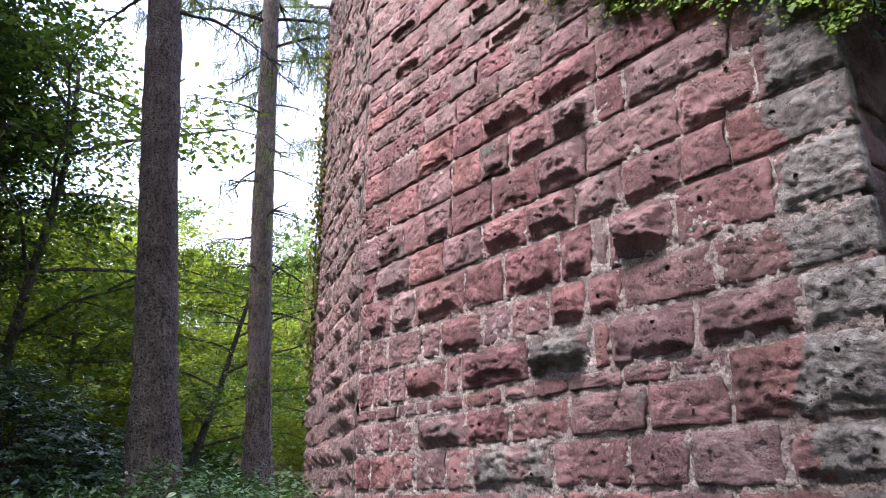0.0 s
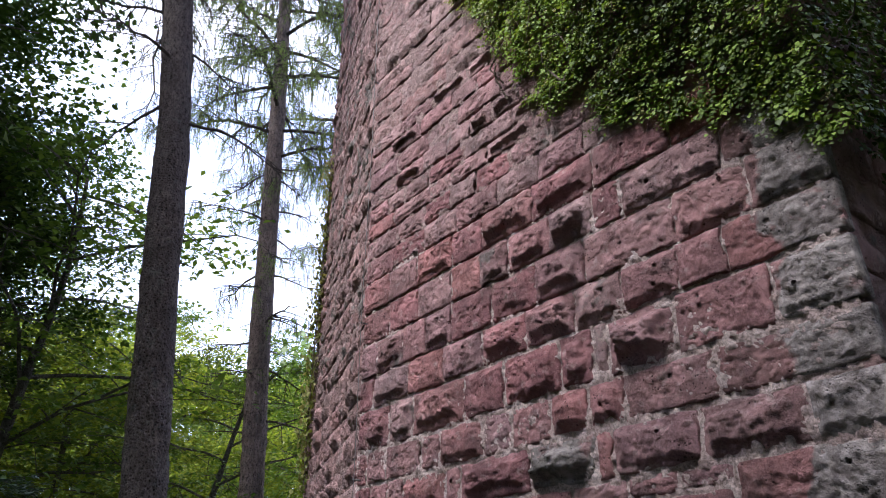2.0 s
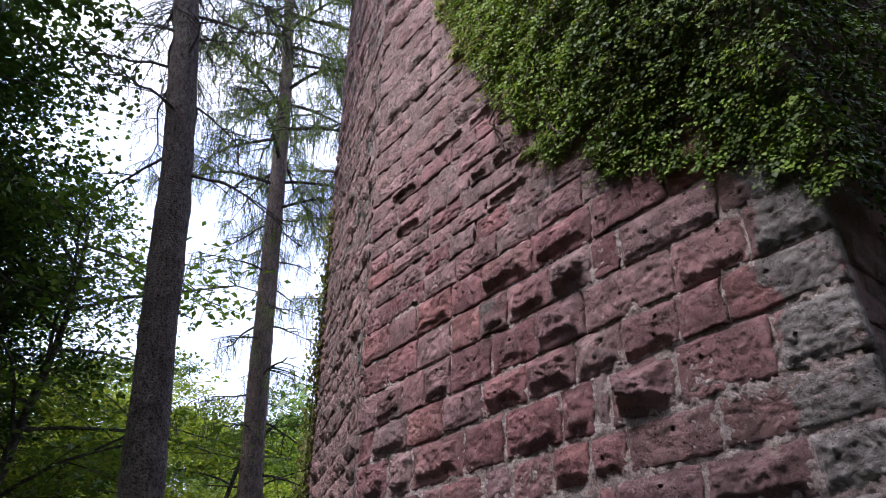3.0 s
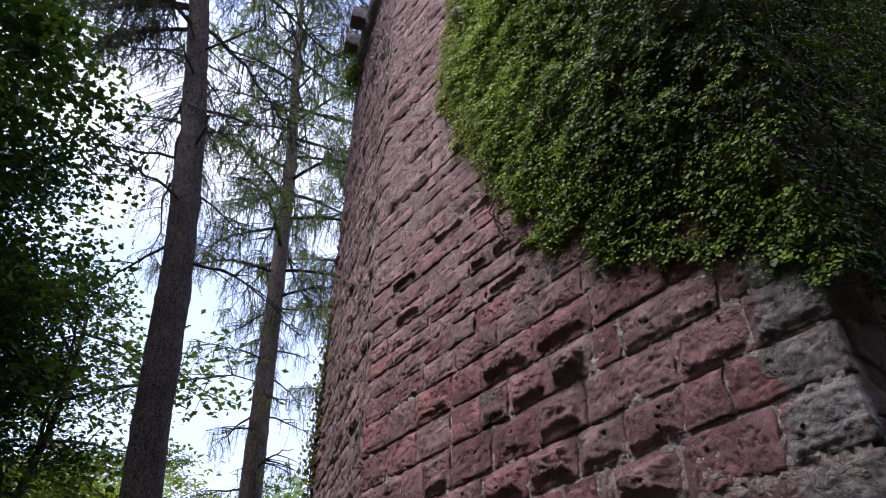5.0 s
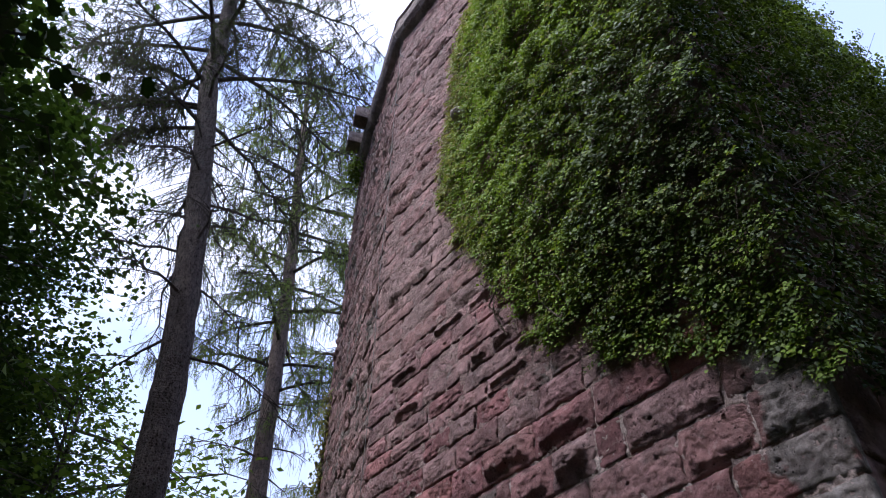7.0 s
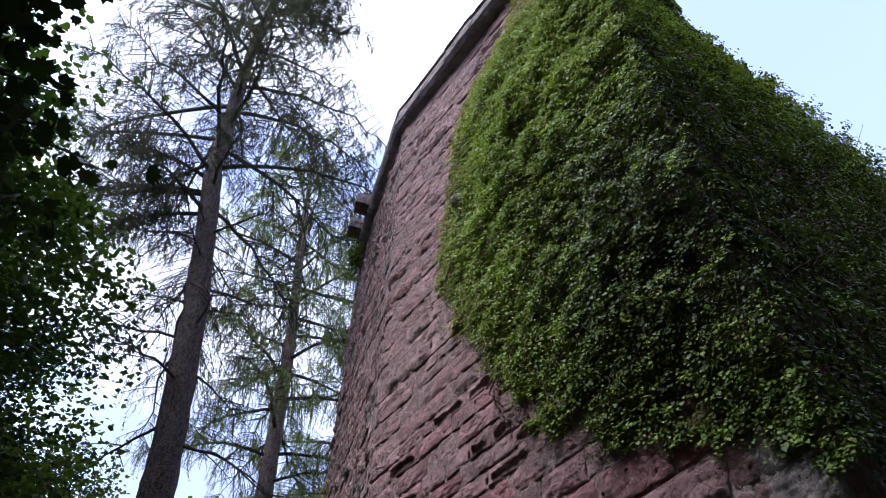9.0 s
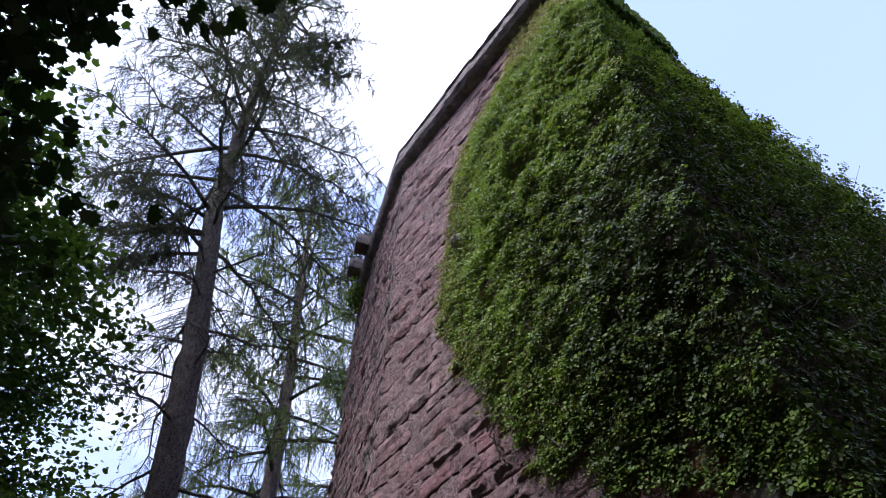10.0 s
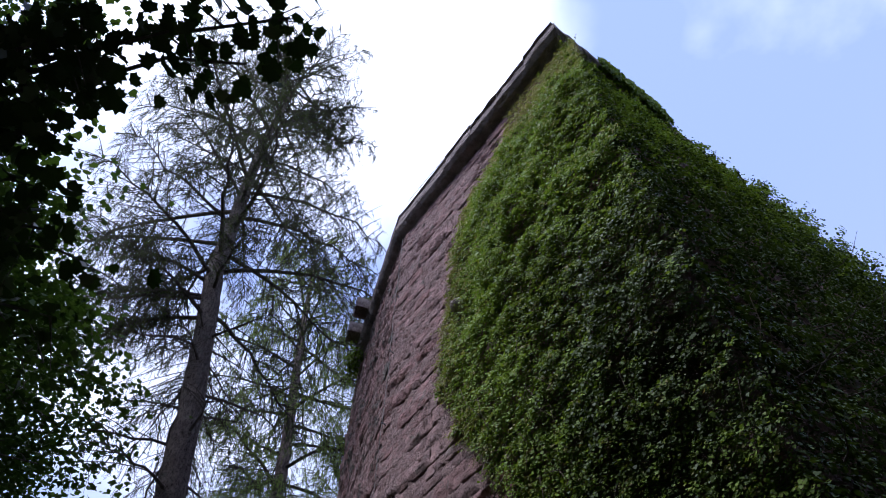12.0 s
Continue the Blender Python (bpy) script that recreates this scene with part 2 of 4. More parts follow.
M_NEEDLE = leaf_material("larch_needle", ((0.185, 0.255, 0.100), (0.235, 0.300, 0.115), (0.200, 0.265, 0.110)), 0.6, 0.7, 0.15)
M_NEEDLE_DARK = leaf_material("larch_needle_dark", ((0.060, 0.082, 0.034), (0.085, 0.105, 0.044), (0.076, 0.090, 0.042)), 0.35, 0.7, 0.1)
M_LARCH = bark_material("larch_bark", (0.036, 0.029, 0.025), (0.215, 0.172, 0.148), 0.45)
M_LARCH_PALE = bark_material("pale_larch_bark", (0.060, 0.046, 0.040), (0.300, 0.225, 0.192), 0.35)
M_TWIG = bark_material("twig_bark", (0.050, 0.040, 0.034), (0.110, 0.090, 0.076))
M_BARK = bark_material("smooth_bark", (0.050, 0.046, 0.038), (0.120, 0.108, 0.090), 0.4)
M_WIRE = Nodes("galvanised_wire").finish((0.22, 0.22, 0.22), 0.5)
M_CABLE = Nodes("dull_cable").finish((0.11, 0.10, 0.095), 0.6)
M_STEM = bark_material("ivy_stem", (0.110, 0.080, 0.060), (0.240, 0.190, 0.150), 0.1)


# ---- mesh helpers ----
def mesh_object(name, verts, faces, material, parent=None, smooth=False, label="", crust=None):
    me = bpy.data.meshes.new(name)
    me.from_pydata([tuple(v) for v in verts], [], [tuple(f) for f in faces])
    me.materials.append(material)
    if smooth:
        me.polygons.foreach_set("use_smooth", [True] * len(me.polygons))
    if crust is not None:
        me.attributes.new("crust", "FLOAT", "POINT").data.foreach_set("value", crust)
    me.update()
    ob = new(name, me)
    ob.parent = parent
    if label:
        ob["label"] = label
    return ob


def tube(points, radii, sides=6, cap=True, rough=0.0, seed=0):
    """A tapering tube along points."""
    pts = [Vector(p) for p in points]
    verts, faces = [], []
    for i, p in enumerate(pts):
        d = (pts[min(i + 1, len(pts) - 1)] - pts[max(i - 1, 0)]).normalized()
        a = d.orthogonal().normalized() if abs(d.z) < 0.9 else Vector((1, 0, 0)).cross(d).normalized()
        b = d.cross(a)
        for k in range(sides):
            g = math.tau * k / sides
            r = radii[i]
            if rough:
                r *= 1 + rough * noise.noise(Vector((math.cos(g) * 2.3, math.sin(g) * 2.3, i * 0.23 + seed)))
            verts.append(p + (a * math.cos(g) + b * math.sin(g)) * r)
    for i in range(len(pts) - 1):
        for k in range(sides):
            j = (k + 1) % sides
            faces.append((i * sides + k, i * sides + j, (i + 1) * sides + j, (i + 1) * sides + k))
    if cap:
        faces.append(tuple(range((len(pts) - 1) * sides, len(pts) * sides)))
    return verts, faces


class Bundle:
    """Collects pieces of one mesh."""

    def __init__(self):
        self.v, self.f, self.c = [], [], []

    def add(self, vf):
        o = len(self.v)
        self.v.extend(vf[0])
        if len(vf) > 2:
            self.c.extend(vf[2])
        self.f.extend(tuple(i + o for i in f) for f in vf[1])

    def put(self, name, material, parent=None, smooth=False, label=""):
        return mesh_object(name, self.v, self.f, material, parent, smooth, label, self.c if len(self.c) == len(self.v) else None)


IVY_LEAF = ((0, -.56), (.46, -.06), (.30, .38), (-.30, .38), (-.46, -.06))
MAPLE_LEAF = ((0, -.58), (.16, -.30), (.36, -.40), (.36, -.16), (.56, -.06), (.44, .16), (.42, .32), (.1, .30), (0, .36),
              (-.1, .30), (-.42, .32), (-.44, .16), (-.56, -.06), (-.36, -.16), (-.36, -.40), (-.16, -.30))
FAR_MAPLE_LEAF = ((0, -.58), (.2, -.28), (.54, -.1), (.4, .3), (0, .34), (-.4, .3), (-.54, -.1), (-.2, -.28))
OVAL_LEAF = ((0, -.55), (.24, -.2), (.26, .12), (0, .5), (-.26, .12), (-.24, -.2))
KITE_LEAF = ((0, -.55), (.27, 0), (0, .5), (-.27, 0))
BLADE = ((0, -.5), (.5, 0), (0, .5), (-.5, 0))


def leaves(name, centre, normal, size, outline, material, parent=None, tip=None, rng=None, narrow=1.0, label=""):
    """Many single leaves as one mesh: N x 3 centres, normals, sizes; tips point along tip (down unless given)."""
    centre, normal = np.asarray(centre, float), np.asarray(normal, float)
    n = len(centre)
    normal = normal / np.linalg.norm(normal, axis=1, keepdims=True)
    tip = np.tile((0.0, 0.0, -1.0), (n, 1)) if tip is None else np.asarray(tip, float)
    tip = tip + rng.normal(0, 0.45, (n, 3))
    tip -= normal * (tip * normal).sum(1, keepdims=True)
    tip /= np.linalg.norm(tip, axis=1, keepdims=True) + 1e-9
    side = np.cross(normal, tip)
    o = np.array(outline, float)
    cup = (np.abs(o[:, 0]) * 0.35 - np.abs(o[:, 1]) * 0.12)
    size = np.asarray(size, float)[:, None, None]
    v = centre[:, None, :] + size * (side[:, None, :] * o[None, :, 0, None] * narrow - tip[:, None, :] * o[None, :, 1, None] + normal[:, None, :] * cup[None, :, None])
    k = len(o)
    me = bpy.data.meshes.new(name)
    me.vertices.add(n * k)
    me.vertices.foreach_set("co", v.reshape(-1))
    me.loops.add(n * k)
    me.loops.foreach_set("vertex_index", np.arange(n * k, dtype=np.int32))
    me.polygons.add(n)
    me.polygons.foreach_set("loop_start", np.arange(0, n * k, k, dtype=np.int32))
    me.polygons.foreach_set("loop_total", np.full(n, k, dtype=np.int32))
    me.materials.append(material)
    me.update(calc_edges=True)
    me.validate()
    ob = new(name, me)
    ob.parent = parent
    if label:
        ob["label"] = label
    return ob


# ---- plan ----
CORNER = Vector((2.144, 3.376, 0))           # foot of the corner
FRONT_AZ, SIDE_AZ, FAR_AZ = -37.0, 53.0, -17.6
FRONT_LEN, SIDE_LEN, FAR_LEN = 4.95, 9.5, 3.75
WALL_TOP = EYE + 13.1
PARAPET_TOP = EYE + 13.93
BATTER = 0.021                               # the side wall leans back this much per metre


def along(az):
    return Vector((math.sin(radians(az)), math.cos(radians(az)), 0))


FOLD = CORNER + along(FRONT_AZ) * FRONT_LEN
FAR_END = FOLD + along(FAR_AZ) * FAR_LEN


def face_frame(origin, az, outward_az):
    """x along the wall, y out of it, z up."""
    x, y = along(az), along(outward_az)
    return Matrix(((x.x, y.x, 0, origin.x), (x.y, y.y, 0, origin.y), (0, 0, 1, 0), (0, 0, 0, 1)))


F_FRONT = face_frame(CORNER, FRONT_AZ, FRONT_AZ - 90)
F_FAR = face_frame(FOLD, FAR_AZ, FAR_AZ - 90)
F_SIDE = face_frame(CORNER, SIDE_AZ, SIDE_AZ + 90)
_lean = along(FRONT_AZ) * BATTER
F_SIDE = Matrix(((1, 0, _lean.x, -EYE * _lean.x), (0, 1, _lean.y, -EYE * _lean.y), (0, 0, 1, 0), (0, 0, 0, 1))) @ F_SIDE


def smooth(a, b, x):
    """Smooth step from 0 at a to 1 at b."""
    t = min(1.0, max(0.0, (x - a) / (b - a)))
    return t * t * (3 - 2 * t)


def ground_height(x, y):
    up = 1.35 * smooth(0.5, 11.5, y - 0.25 * x) + 9.0 * smooth(16, 100, math.hypot(x, y))
    return up + 0.07 * noise.noise(Vector((x * 0.5, y * 0.5, 0))) * smooth(0.5, 3, math.hypot(x, y))


def build_ground():
    rings = [0.0] + [0.6 * 1.16 ** i for i in range(56)]
    verts, faces, seg = [(0, 0, ground_height(0, 0))], [], 72
    for r in rings[1:]:
        for k in range(seg):
            x, y = r * math.sin(math.tau * k / seg), r * math.cos(math.tau * k / seg)
            verts.append((x, y, ground_height(x, y)))
    for k in range(seg):
        faces.append((0, 1 + (k + 1) % seg, 1 + k))
    for i in range(len(rings) - 2):
        for k in range(seg):
            j = (k + 1) % seg
            a, b = 1 + i * seg, 1 + (i + 1) * seg
            faces.append((a + k, a + j, b + j, b + k))
    g = mesh_object("ground", verts, faces, M_GROUND, smooth=True)
    tagged(g, "dark forest floor of leaf litter and moss", "ground", kind="structure")


build_ground()


# ---- walls ----
def wall_core(name, a, b, a_in, b_in, label, leaning=()):
    """The mortared core: a slab between two lines of the plan, 2.5 cm behind the faces of the blocks."""
    verts = [a, b, b_in, a_in]
    low = [Vector((p.x, p.y, -0.4)) for p in verts]
    high = [Vector((p.x, p.y, WALL_TOP)) + (_lean * (WALL_TOP - EYE) if i in leaning else Vector()) for i, p in enumerate(verts)]
    faces = [(0, 1, 2, 3), (7, 6, 5, 4), (0, 4, 5, 1), (1, 5, 6, 2), (2, 6, 7, 3), (3, 7, 4, 0)]
    ob = mesh_object(name, low + high, faces, M_MORTAR)
    return tagged(ob, label, "wall", kind="structure")


_out_f, _out_s, _out_r = along(FRONT_AZ - 90), along(SIDE_AZ + 90), along(FAR_AZ - 90)
_back = 0.05
_c = CORNER - _out_f * _back - _out_s * _back
_f = FOLD - _out_f * _back
_e = FAR_END - _out_r * _back
_r = CORNER + along(SIDE_AZ) * SIDE_LEN - _out_s * _back
_in = Vector((3.2, 6.4, 0))
_f_in, _e_in = FOLD + Vector((1.3, 0.3, 0)), FAR_END + Vector((1.3, 0.6, 0))
_r_in = _r - _out_s * 1.3
wall_front = wall_core("wall_front", _c, _f, _f_in, _in, "tall red sandstone castle wall of weathered bossed blocks", (0,))
wall_far = wall_core("wall_far", _f, _e, _e_in, _f_in, "receding red sandstone castle wall with worn rough blocks")
wall_side = wall_core("wall_side", _r, _c, _in, _r_in, "dark sandstone side wall of the castle under thick ivy", (0, 1))


def grid_lines(w, margin, n):
    m = min(margin, w * 0.2)
    return [0.0, m * 0.35, m] + [m + (w - 2 * m) * i / n for i in range(1, n)] + [w - m, w - m * 0.35, w]


def stone_shape(w, h, boss, seed, holes=(), coarse=False, rough=0.012, round_=0.016, cell=0.0155, quoin=False):
    """One block: x along, y out, z up, its lower corner at the origin. boss: how far the rough face stands out of its margin.
    holes: places (x, z) of the lifting holes, as shares of the face. quoin: its x = 0 end is the sharp corner of the wall. Also gives how crusted each point is."""
    nu, nv = max(2, round(w / cell)), max(2, round(h / cell))
    margin = (0.044 if boss > 0.045 and not coarse else 0.028) + 0.014 * noise.noise(Vector((seed, 8.1, 2)))
    us, vs = grid_lines(w, margin, nu), grid_lines(h, margin, nv)
    ramp = 0.022 + 0.55 * boss
    tilt = noise.noise(Vector((seed, 3.3, 0))) * 0.5
    decay = smooth(0.05, 0.55, noise.noise(Vector((seed * 1.9, 6.6, 1))))       # some blocks are far more eaten away
    verts, faces, crust = [], [], []
    ku, kv = len(us), len(vs)
    for j, v in enumerate(vs):
        for i, u in enumerate(us):
            end = u + 0.035 if quoin else u
            e = min(end, w - u, v * 0.92, (h - v) * (1.0 - 0.2 * tilt))
            cu, cv = min(end, w - u), min(v, h - v)
            rc = 0.030 + 0.026 * noise.noise(Vector((seed * 3, u * 4, v * 4)))
            if cu < rc and cv < rc:          # worn corners
                e = min(e, rc - math.hypot(rc - cu, rc - cv))
            if not coarse:                   # chipped edges
                e -= 0.038 * max(0.0, noise.noise(Vector((u * 5.5 + seed * 2, v * 6.5, seed))) - 0.15)
            wob = noise.noise(Vector((u * 6 + seed, v * 7, seed * 1.7))) * 0.03 + noise.noise(Vector((u * 17 + seed, v * 17, seed))) * 0.014
            k = smooth(margin * 0.85, margin + ramp, e + wob * 0.8)
            lump = noise.noise(Vector((u * 3.2 + seed * 3.1, v * 4.2, seed)))
            mid = noise.fractal(Vector((u * 8.5 + seed, v * 10.5, seed * 2.1)), 0.6, 2.2, 4)
            ridge = 0.45 - 1.6 * abs(noise.noise(Vector((u * 7 + seed * 2, v * 9, seed * 1.3))))
            y = boss * k * (0.90 + 0.32 * lump + 0.18 * mid + 0.22 * ridge - 0.3 * tilt * (v / h - 0.5))
            fine = noise.fractal(Vector((u * 17, v * 21, seed * 5.1)), 0.5, 2.3, 3)
            y += rough * (0.3 + 0.5 * k) * fine
            hollow = noise.fractal(Vector((u * 8 + 9, v * 17, seed * 0.7)), 0.6, 2.2, 3)
            y -= (0.004 + rough * 0.3 + 0.12 * boss) * k * max(0.0, hollow - 0.3)
            if not coarse:                   # crags, and pits that the weather has eaten
                crag = 0.5 - abs(noise.noise(Vector((u * 21 + seed, v * 26, seed * 4.3)))) * 1.7
                y += (0.002 + 0.045 * boss) * k * crag
                pit = noise.noise(Vector((u * 31 + seed * 7, v * 36, seed))) - 0.44 + 0.18 * decay
                y -= min(0.02, 0.06 * max(0.0, pit)) * (0.35 + 0.65 * k)
                y -= 0.014 * decay * max(0.0, noise.fractal(Vector((u * 12 + seed, v * 19, seed * 6)), 0.5, 2.2, 3) - 0.1)
            else:                            # deep worn slots
                y -= 0.07 * max(0.0, noise.noise(Vector((u * 7 + seed, v * 17, seed * 3.3))) - 0.2)
            if e < 0.005:
                y = -round_ * (0.8 + 0.9 * noise.noise(Vector((u * 9, v * 9, seed))))
            jx = jz = 0.0
            if i in (0, ku - 1):
                jx = (0.008 if quoin and i == 0 else 0.030) * noise.noise(Vector((v * 7, seed, i)))
            if j in (0, kv - 1):
                jz = 0.026 * noise.noise(Vector((u * 6, seed, j + 3)))
            verts.append((u + jx, y, v + jz))
            # Crust on raised faces; the stronger lower half stands for shade as well.
            crust.append(max(0.0, min(1.0, (y - 0.03) * 8)) * k * (0.65 + 0.35 * smooth(0.75, 0.25, v / h)))
    drilled, corners = {}, []
    if min(ku, kv) > 12:
        for hx, hz in holes:
            ci = min(range(2, ku - 4), key=lambda i: abs(us[i + 1] - hx * w))
            cj = min(range(2, kv - 4), key=lambda j: abs(vs[j + 1] - hz * h))
            corners.append((ci, cj))
            for a in (0, 1):
                for b in (0, 1):
                    drilled[(ci + a, cj + b)] = True
    for j in range(kv - 1):
        for i in range(ku - 1):
            if (i, j) not in drilled:
                faces.append((j * ku + i, (j + 1) * ku + i, (j + 1) * ku + i + 1, j * ku + i + 1))
    for ci, cj in corners:
        # a round hole, 7 cm deep, in place of four cells
        ring = [(cj + b) * ku + ci + a for a, b in ((0, 0), (0, 1), (0, 2), (1, 2), (2, 2), (2, 1), (2, 0), (1, 0))]
        mid = Vector(verts[(cj + 1) * ku + ci + 1])
        o = len(verts)
        for depth, r in ((0.0, 0.0175), (0.015, 0.016), (0.08, 0.013)):
            for k in range(8):
                g = math.radians(225 - 45 * k)
                y = (Vector(verts[ring[k]]).y + mid.y) / 2 if depth == 0 else mid.y - depth
                verts.append((mid.x + r * math.cos(g), y, mid.z + r * math.sin(g)))
                crust.append(0.3)
        for k in range(8):
            n = (k + 1) % 8
            faces.append((ring[k], ring[n], o + n, o + k))
            faces.append((o + k, o + n, o + 8 + n, o + 8 + k))
            faces.append((o + 8 + k, o + 8 + n, o + 16 + n, o + 16 + k))
        faces.append(tuple(range(o + 16, o + 24)))
    # the sides run back into the wall
    rim = [i for i in range(ku)] + [j * ku + ku - 1 for j in range(1, kv)] + [(kv - 1) * ku + i for i in range(ku - 2, -1, -1)] + [j * ku for j in range(kv - 2, 0, -1)]
    o = len(verts)
    for k in rim:
        x, y, z = verts[k]
        verts.append((x, -0.09, z))
        crust.append(0.0)
    for k in range(len(rim)):
        n = (k + 1) % len(rim)
        faces.append((rim[k], rim[n], o + n, o + k))
    return verts, faces, crust


JOINT = 0.028
BED = 0.036


def place_stone(frame_m, s, z, w, h, boss, seed, material, parent, holes=(), out=0.0):
    thin = 1.0 - 0.4 * smooth(1.3, 2.0, z - EYE)
    joint, bed = JOINT * thin, BED * thin
    vf = stone_shape(w - joint, h - bed, boss, seed, holes, False, 0.018 if material in (M_GREY, M_CORNER) else 0.013, quoin=material == M_CORNER)
    ob = mesh_object("stone", vf[0], vf[1], material, parent, smooth=True, crust=vf[2])
    ob.matrix_basis = frame_m @ Matrix.Translation((s + joint / 2, out, z + bed / 2))
    return ob


# courses of the front wall, from the eye's height up: lower and upper bed joint, upright joints from the corner on;
# bosses that stand out, grey blocks and lifting holes follow by the block's place in its course
COURSES = [
    (-0.32, 0.04, (0.0, 0.95, 1.5, 2.2, 2.75, 3.3, 3.8, 4.3, 4.95)),
    (0.04, 0.37, (0.0, 0.65, 1.21, 1.64, 2.31, 3.19, 3.52, 3.95, 4.3, 4.69, 4.95)),
    (0.37, 0.66, (0.91, 1.48, 2.12, 2.75, 3.26, 3.94, 4.35, 4.69, 4.95)),
    (0.66, 0.80, (0.91, 1.28, 1.66, 2.13, 2.47, 2.81, 3.29, 3.76, 4.25, 4.6, 4.95)),
    (0.37, 0.80, (0.0, 0.91)),
    (0.80, 1.13, (0.0, 0.44, 1.09, 1.74, 1.88, 2.52, 3.32, 3.52, 4.12, 4.38, 4.68, 4.95)),
    (1.13, 1.45, (0.0, 0.92, 1.60, 1.91, 2.27, 2.69, 3.03, 3.59, 3.86, 4.42, 4.75, 4.95)),
    (1.45, 1.85, (0.0, 0.49, 1.15, 1.70, 1.83, 2.15, 2.75, 3.26, 3.99, 4.39, 4.78, 4.95)),
    (1.85, 2.18, (0.0, 0.73, 1.07, 1.53, 1.98, 2.49, 3.02, 3.55, 4.09, 4.69, 4.95)),
    (2.18, 2.55, (0.0, 0.50, 1.05, 1.84, 2.35, 2.89, 3.43, 3.82, 4.19, 4.66, 4.95)),
    (2.55, 2.90, (0.0, 0.63, 1.45, 1.72, 2.17, 2.66, 3.02, 3.43, 3.96, 4.45, 4.95)),
    (2.90, 3.25, (0.0, 0.45, 0.98, 1.67, 2.34, 2.98, 3.42, 3.97, 4.48, 4.95)),
]
BOSSES = {(1, 0): 0.07, (1, 4): 0.07, (2, 3): 0.05, (2, 4): 0.09, (4, 0): 0.06, (5, 0): 0.05, (5, 1): 0.10, (5, 2): 0.08, (5, 4): 0.16, (5, 5): 0.09,
          (5, 7): 0.10, (6, 2): 0.08, (6, 3): 0.09, (6, 6): 0.06, (7, 2): 0.19, (7, 4): 0.09, (7, 5): 0.08, (7, 7): 0.11, (7, 8): 0.09, (7, 9): 0.10,
          (8, 2): 0.08, (8, 3): 0.07, (8, 4): 0.11, (8, 5): 0.11, (8, 8): 0.09, (9, 0): 0.06, (9, 1): 0.065, (9, 3): 0.10, (9, 4): 0.06, (9, 6): 0.08,
          (9, 8): 0.09, (10, 1): 0.05, (10, 3): 0.15, (10, 4): 0.09, (10, 5): 0.07, (11, 3): 0.10, (11, 4): 0.11, (11, 6): 0.08}
GREYS = {(1, 4), (5, 4)}
HOLES = {(1, 4): ((0.2, 0.3),), (1, 1): ((0.75, 0.6),), (2, 0): ((0.4, 0.3),), (4, 0): ((0.32, 0.75),), (6, 0): ((0.14, 0.62), (0.36, 0.45)), (6, 1): ((0.45, 0.7),),
         (7, 2): ((0.75, 0.75),), (8, 0): ((0.6, 0.7),), (8, 2): ((0.3, 0.7), (0.35, 0.3)), (9, 1): ((0.3, 0.8),), (9, 2): ((0.55, 0.5),),
         (10, 1): ((0.25, 0.85), (0.7, 0.5)), (10, 0): ((0.75, 0.3),), (11, 2): ((0.55, 0.65), (0.92, 0.45)), (7, 6): ((0.4, 0.6),), (9, 4): ((0.5, 0.6),), (5, 2): ((0.4, 0.7),)}


def front_blocks():
    rng = random.Random(11)
    for ci, (z0, z1, cuts) in enumerate(COURSES):
        for k in range(len(cuts) - 1):
            s0, s1 = cuts[k], cuts[k + 1]
            z = z0 + EYE
            if k == 0 and s0 == 0.0:
                s0 += 0.010 * max(0, z0) - 0.010
            boss = BOSSES.get((ci, k), rng.choice((0.006, 0.012, 0.018, 0.026, 0.010)))
            boss *= 0.48 + 1.4 * max(0.0, boss - 0.06)
            holes = HOLES.get((ci, k), ((rng.uniform(0.25, 0.75), rng.uniform(0.45, 0.75)),) if rng.random() < 0.6 else ())
            mat = M_CORNER if k == 0 and s0 < 0.2 else M_GREY if (ci, k) in GREYS else M_RED if rng.random() < 0.9 else M_PALE
            place_stone(F_FRONT, s0, z, s1 - s0, z1 - z0, boss, rng.uniform(0, 90), mat, wall_front, holes, rng.uniform(0.002, 0.018))


def middle_blocks():
    """The lower courses of smaller blocks, each one its own, up to where the wall gets too high to tell them apart."""
    rng = random.Random(23)
    z = 3.25
    while z < 5.0:
        h = rng.uniform(0.19, 0.29)
        s = 0.0
        while s < FRONT_LEN - 0.02:
            w = rng.uniform(0.30, 0.68)
            if s + w > FRONT_LEN - 0.2:
                w = FRONT_LEN - s
            if s + w > ivy_edge(z) - 0.5:
                place_stone(F_FRONT, s, z + EYE, w, h, rng.choice((0.004, 0.007, 0.010, 0.016, 0.05)), rng.uniform(0, 90), M_RED if rng.random() < 0.35 else M_PALE, wall_front, (), rng.uniform(-0.004, 0.014))
            s += w
        z += h
    return z


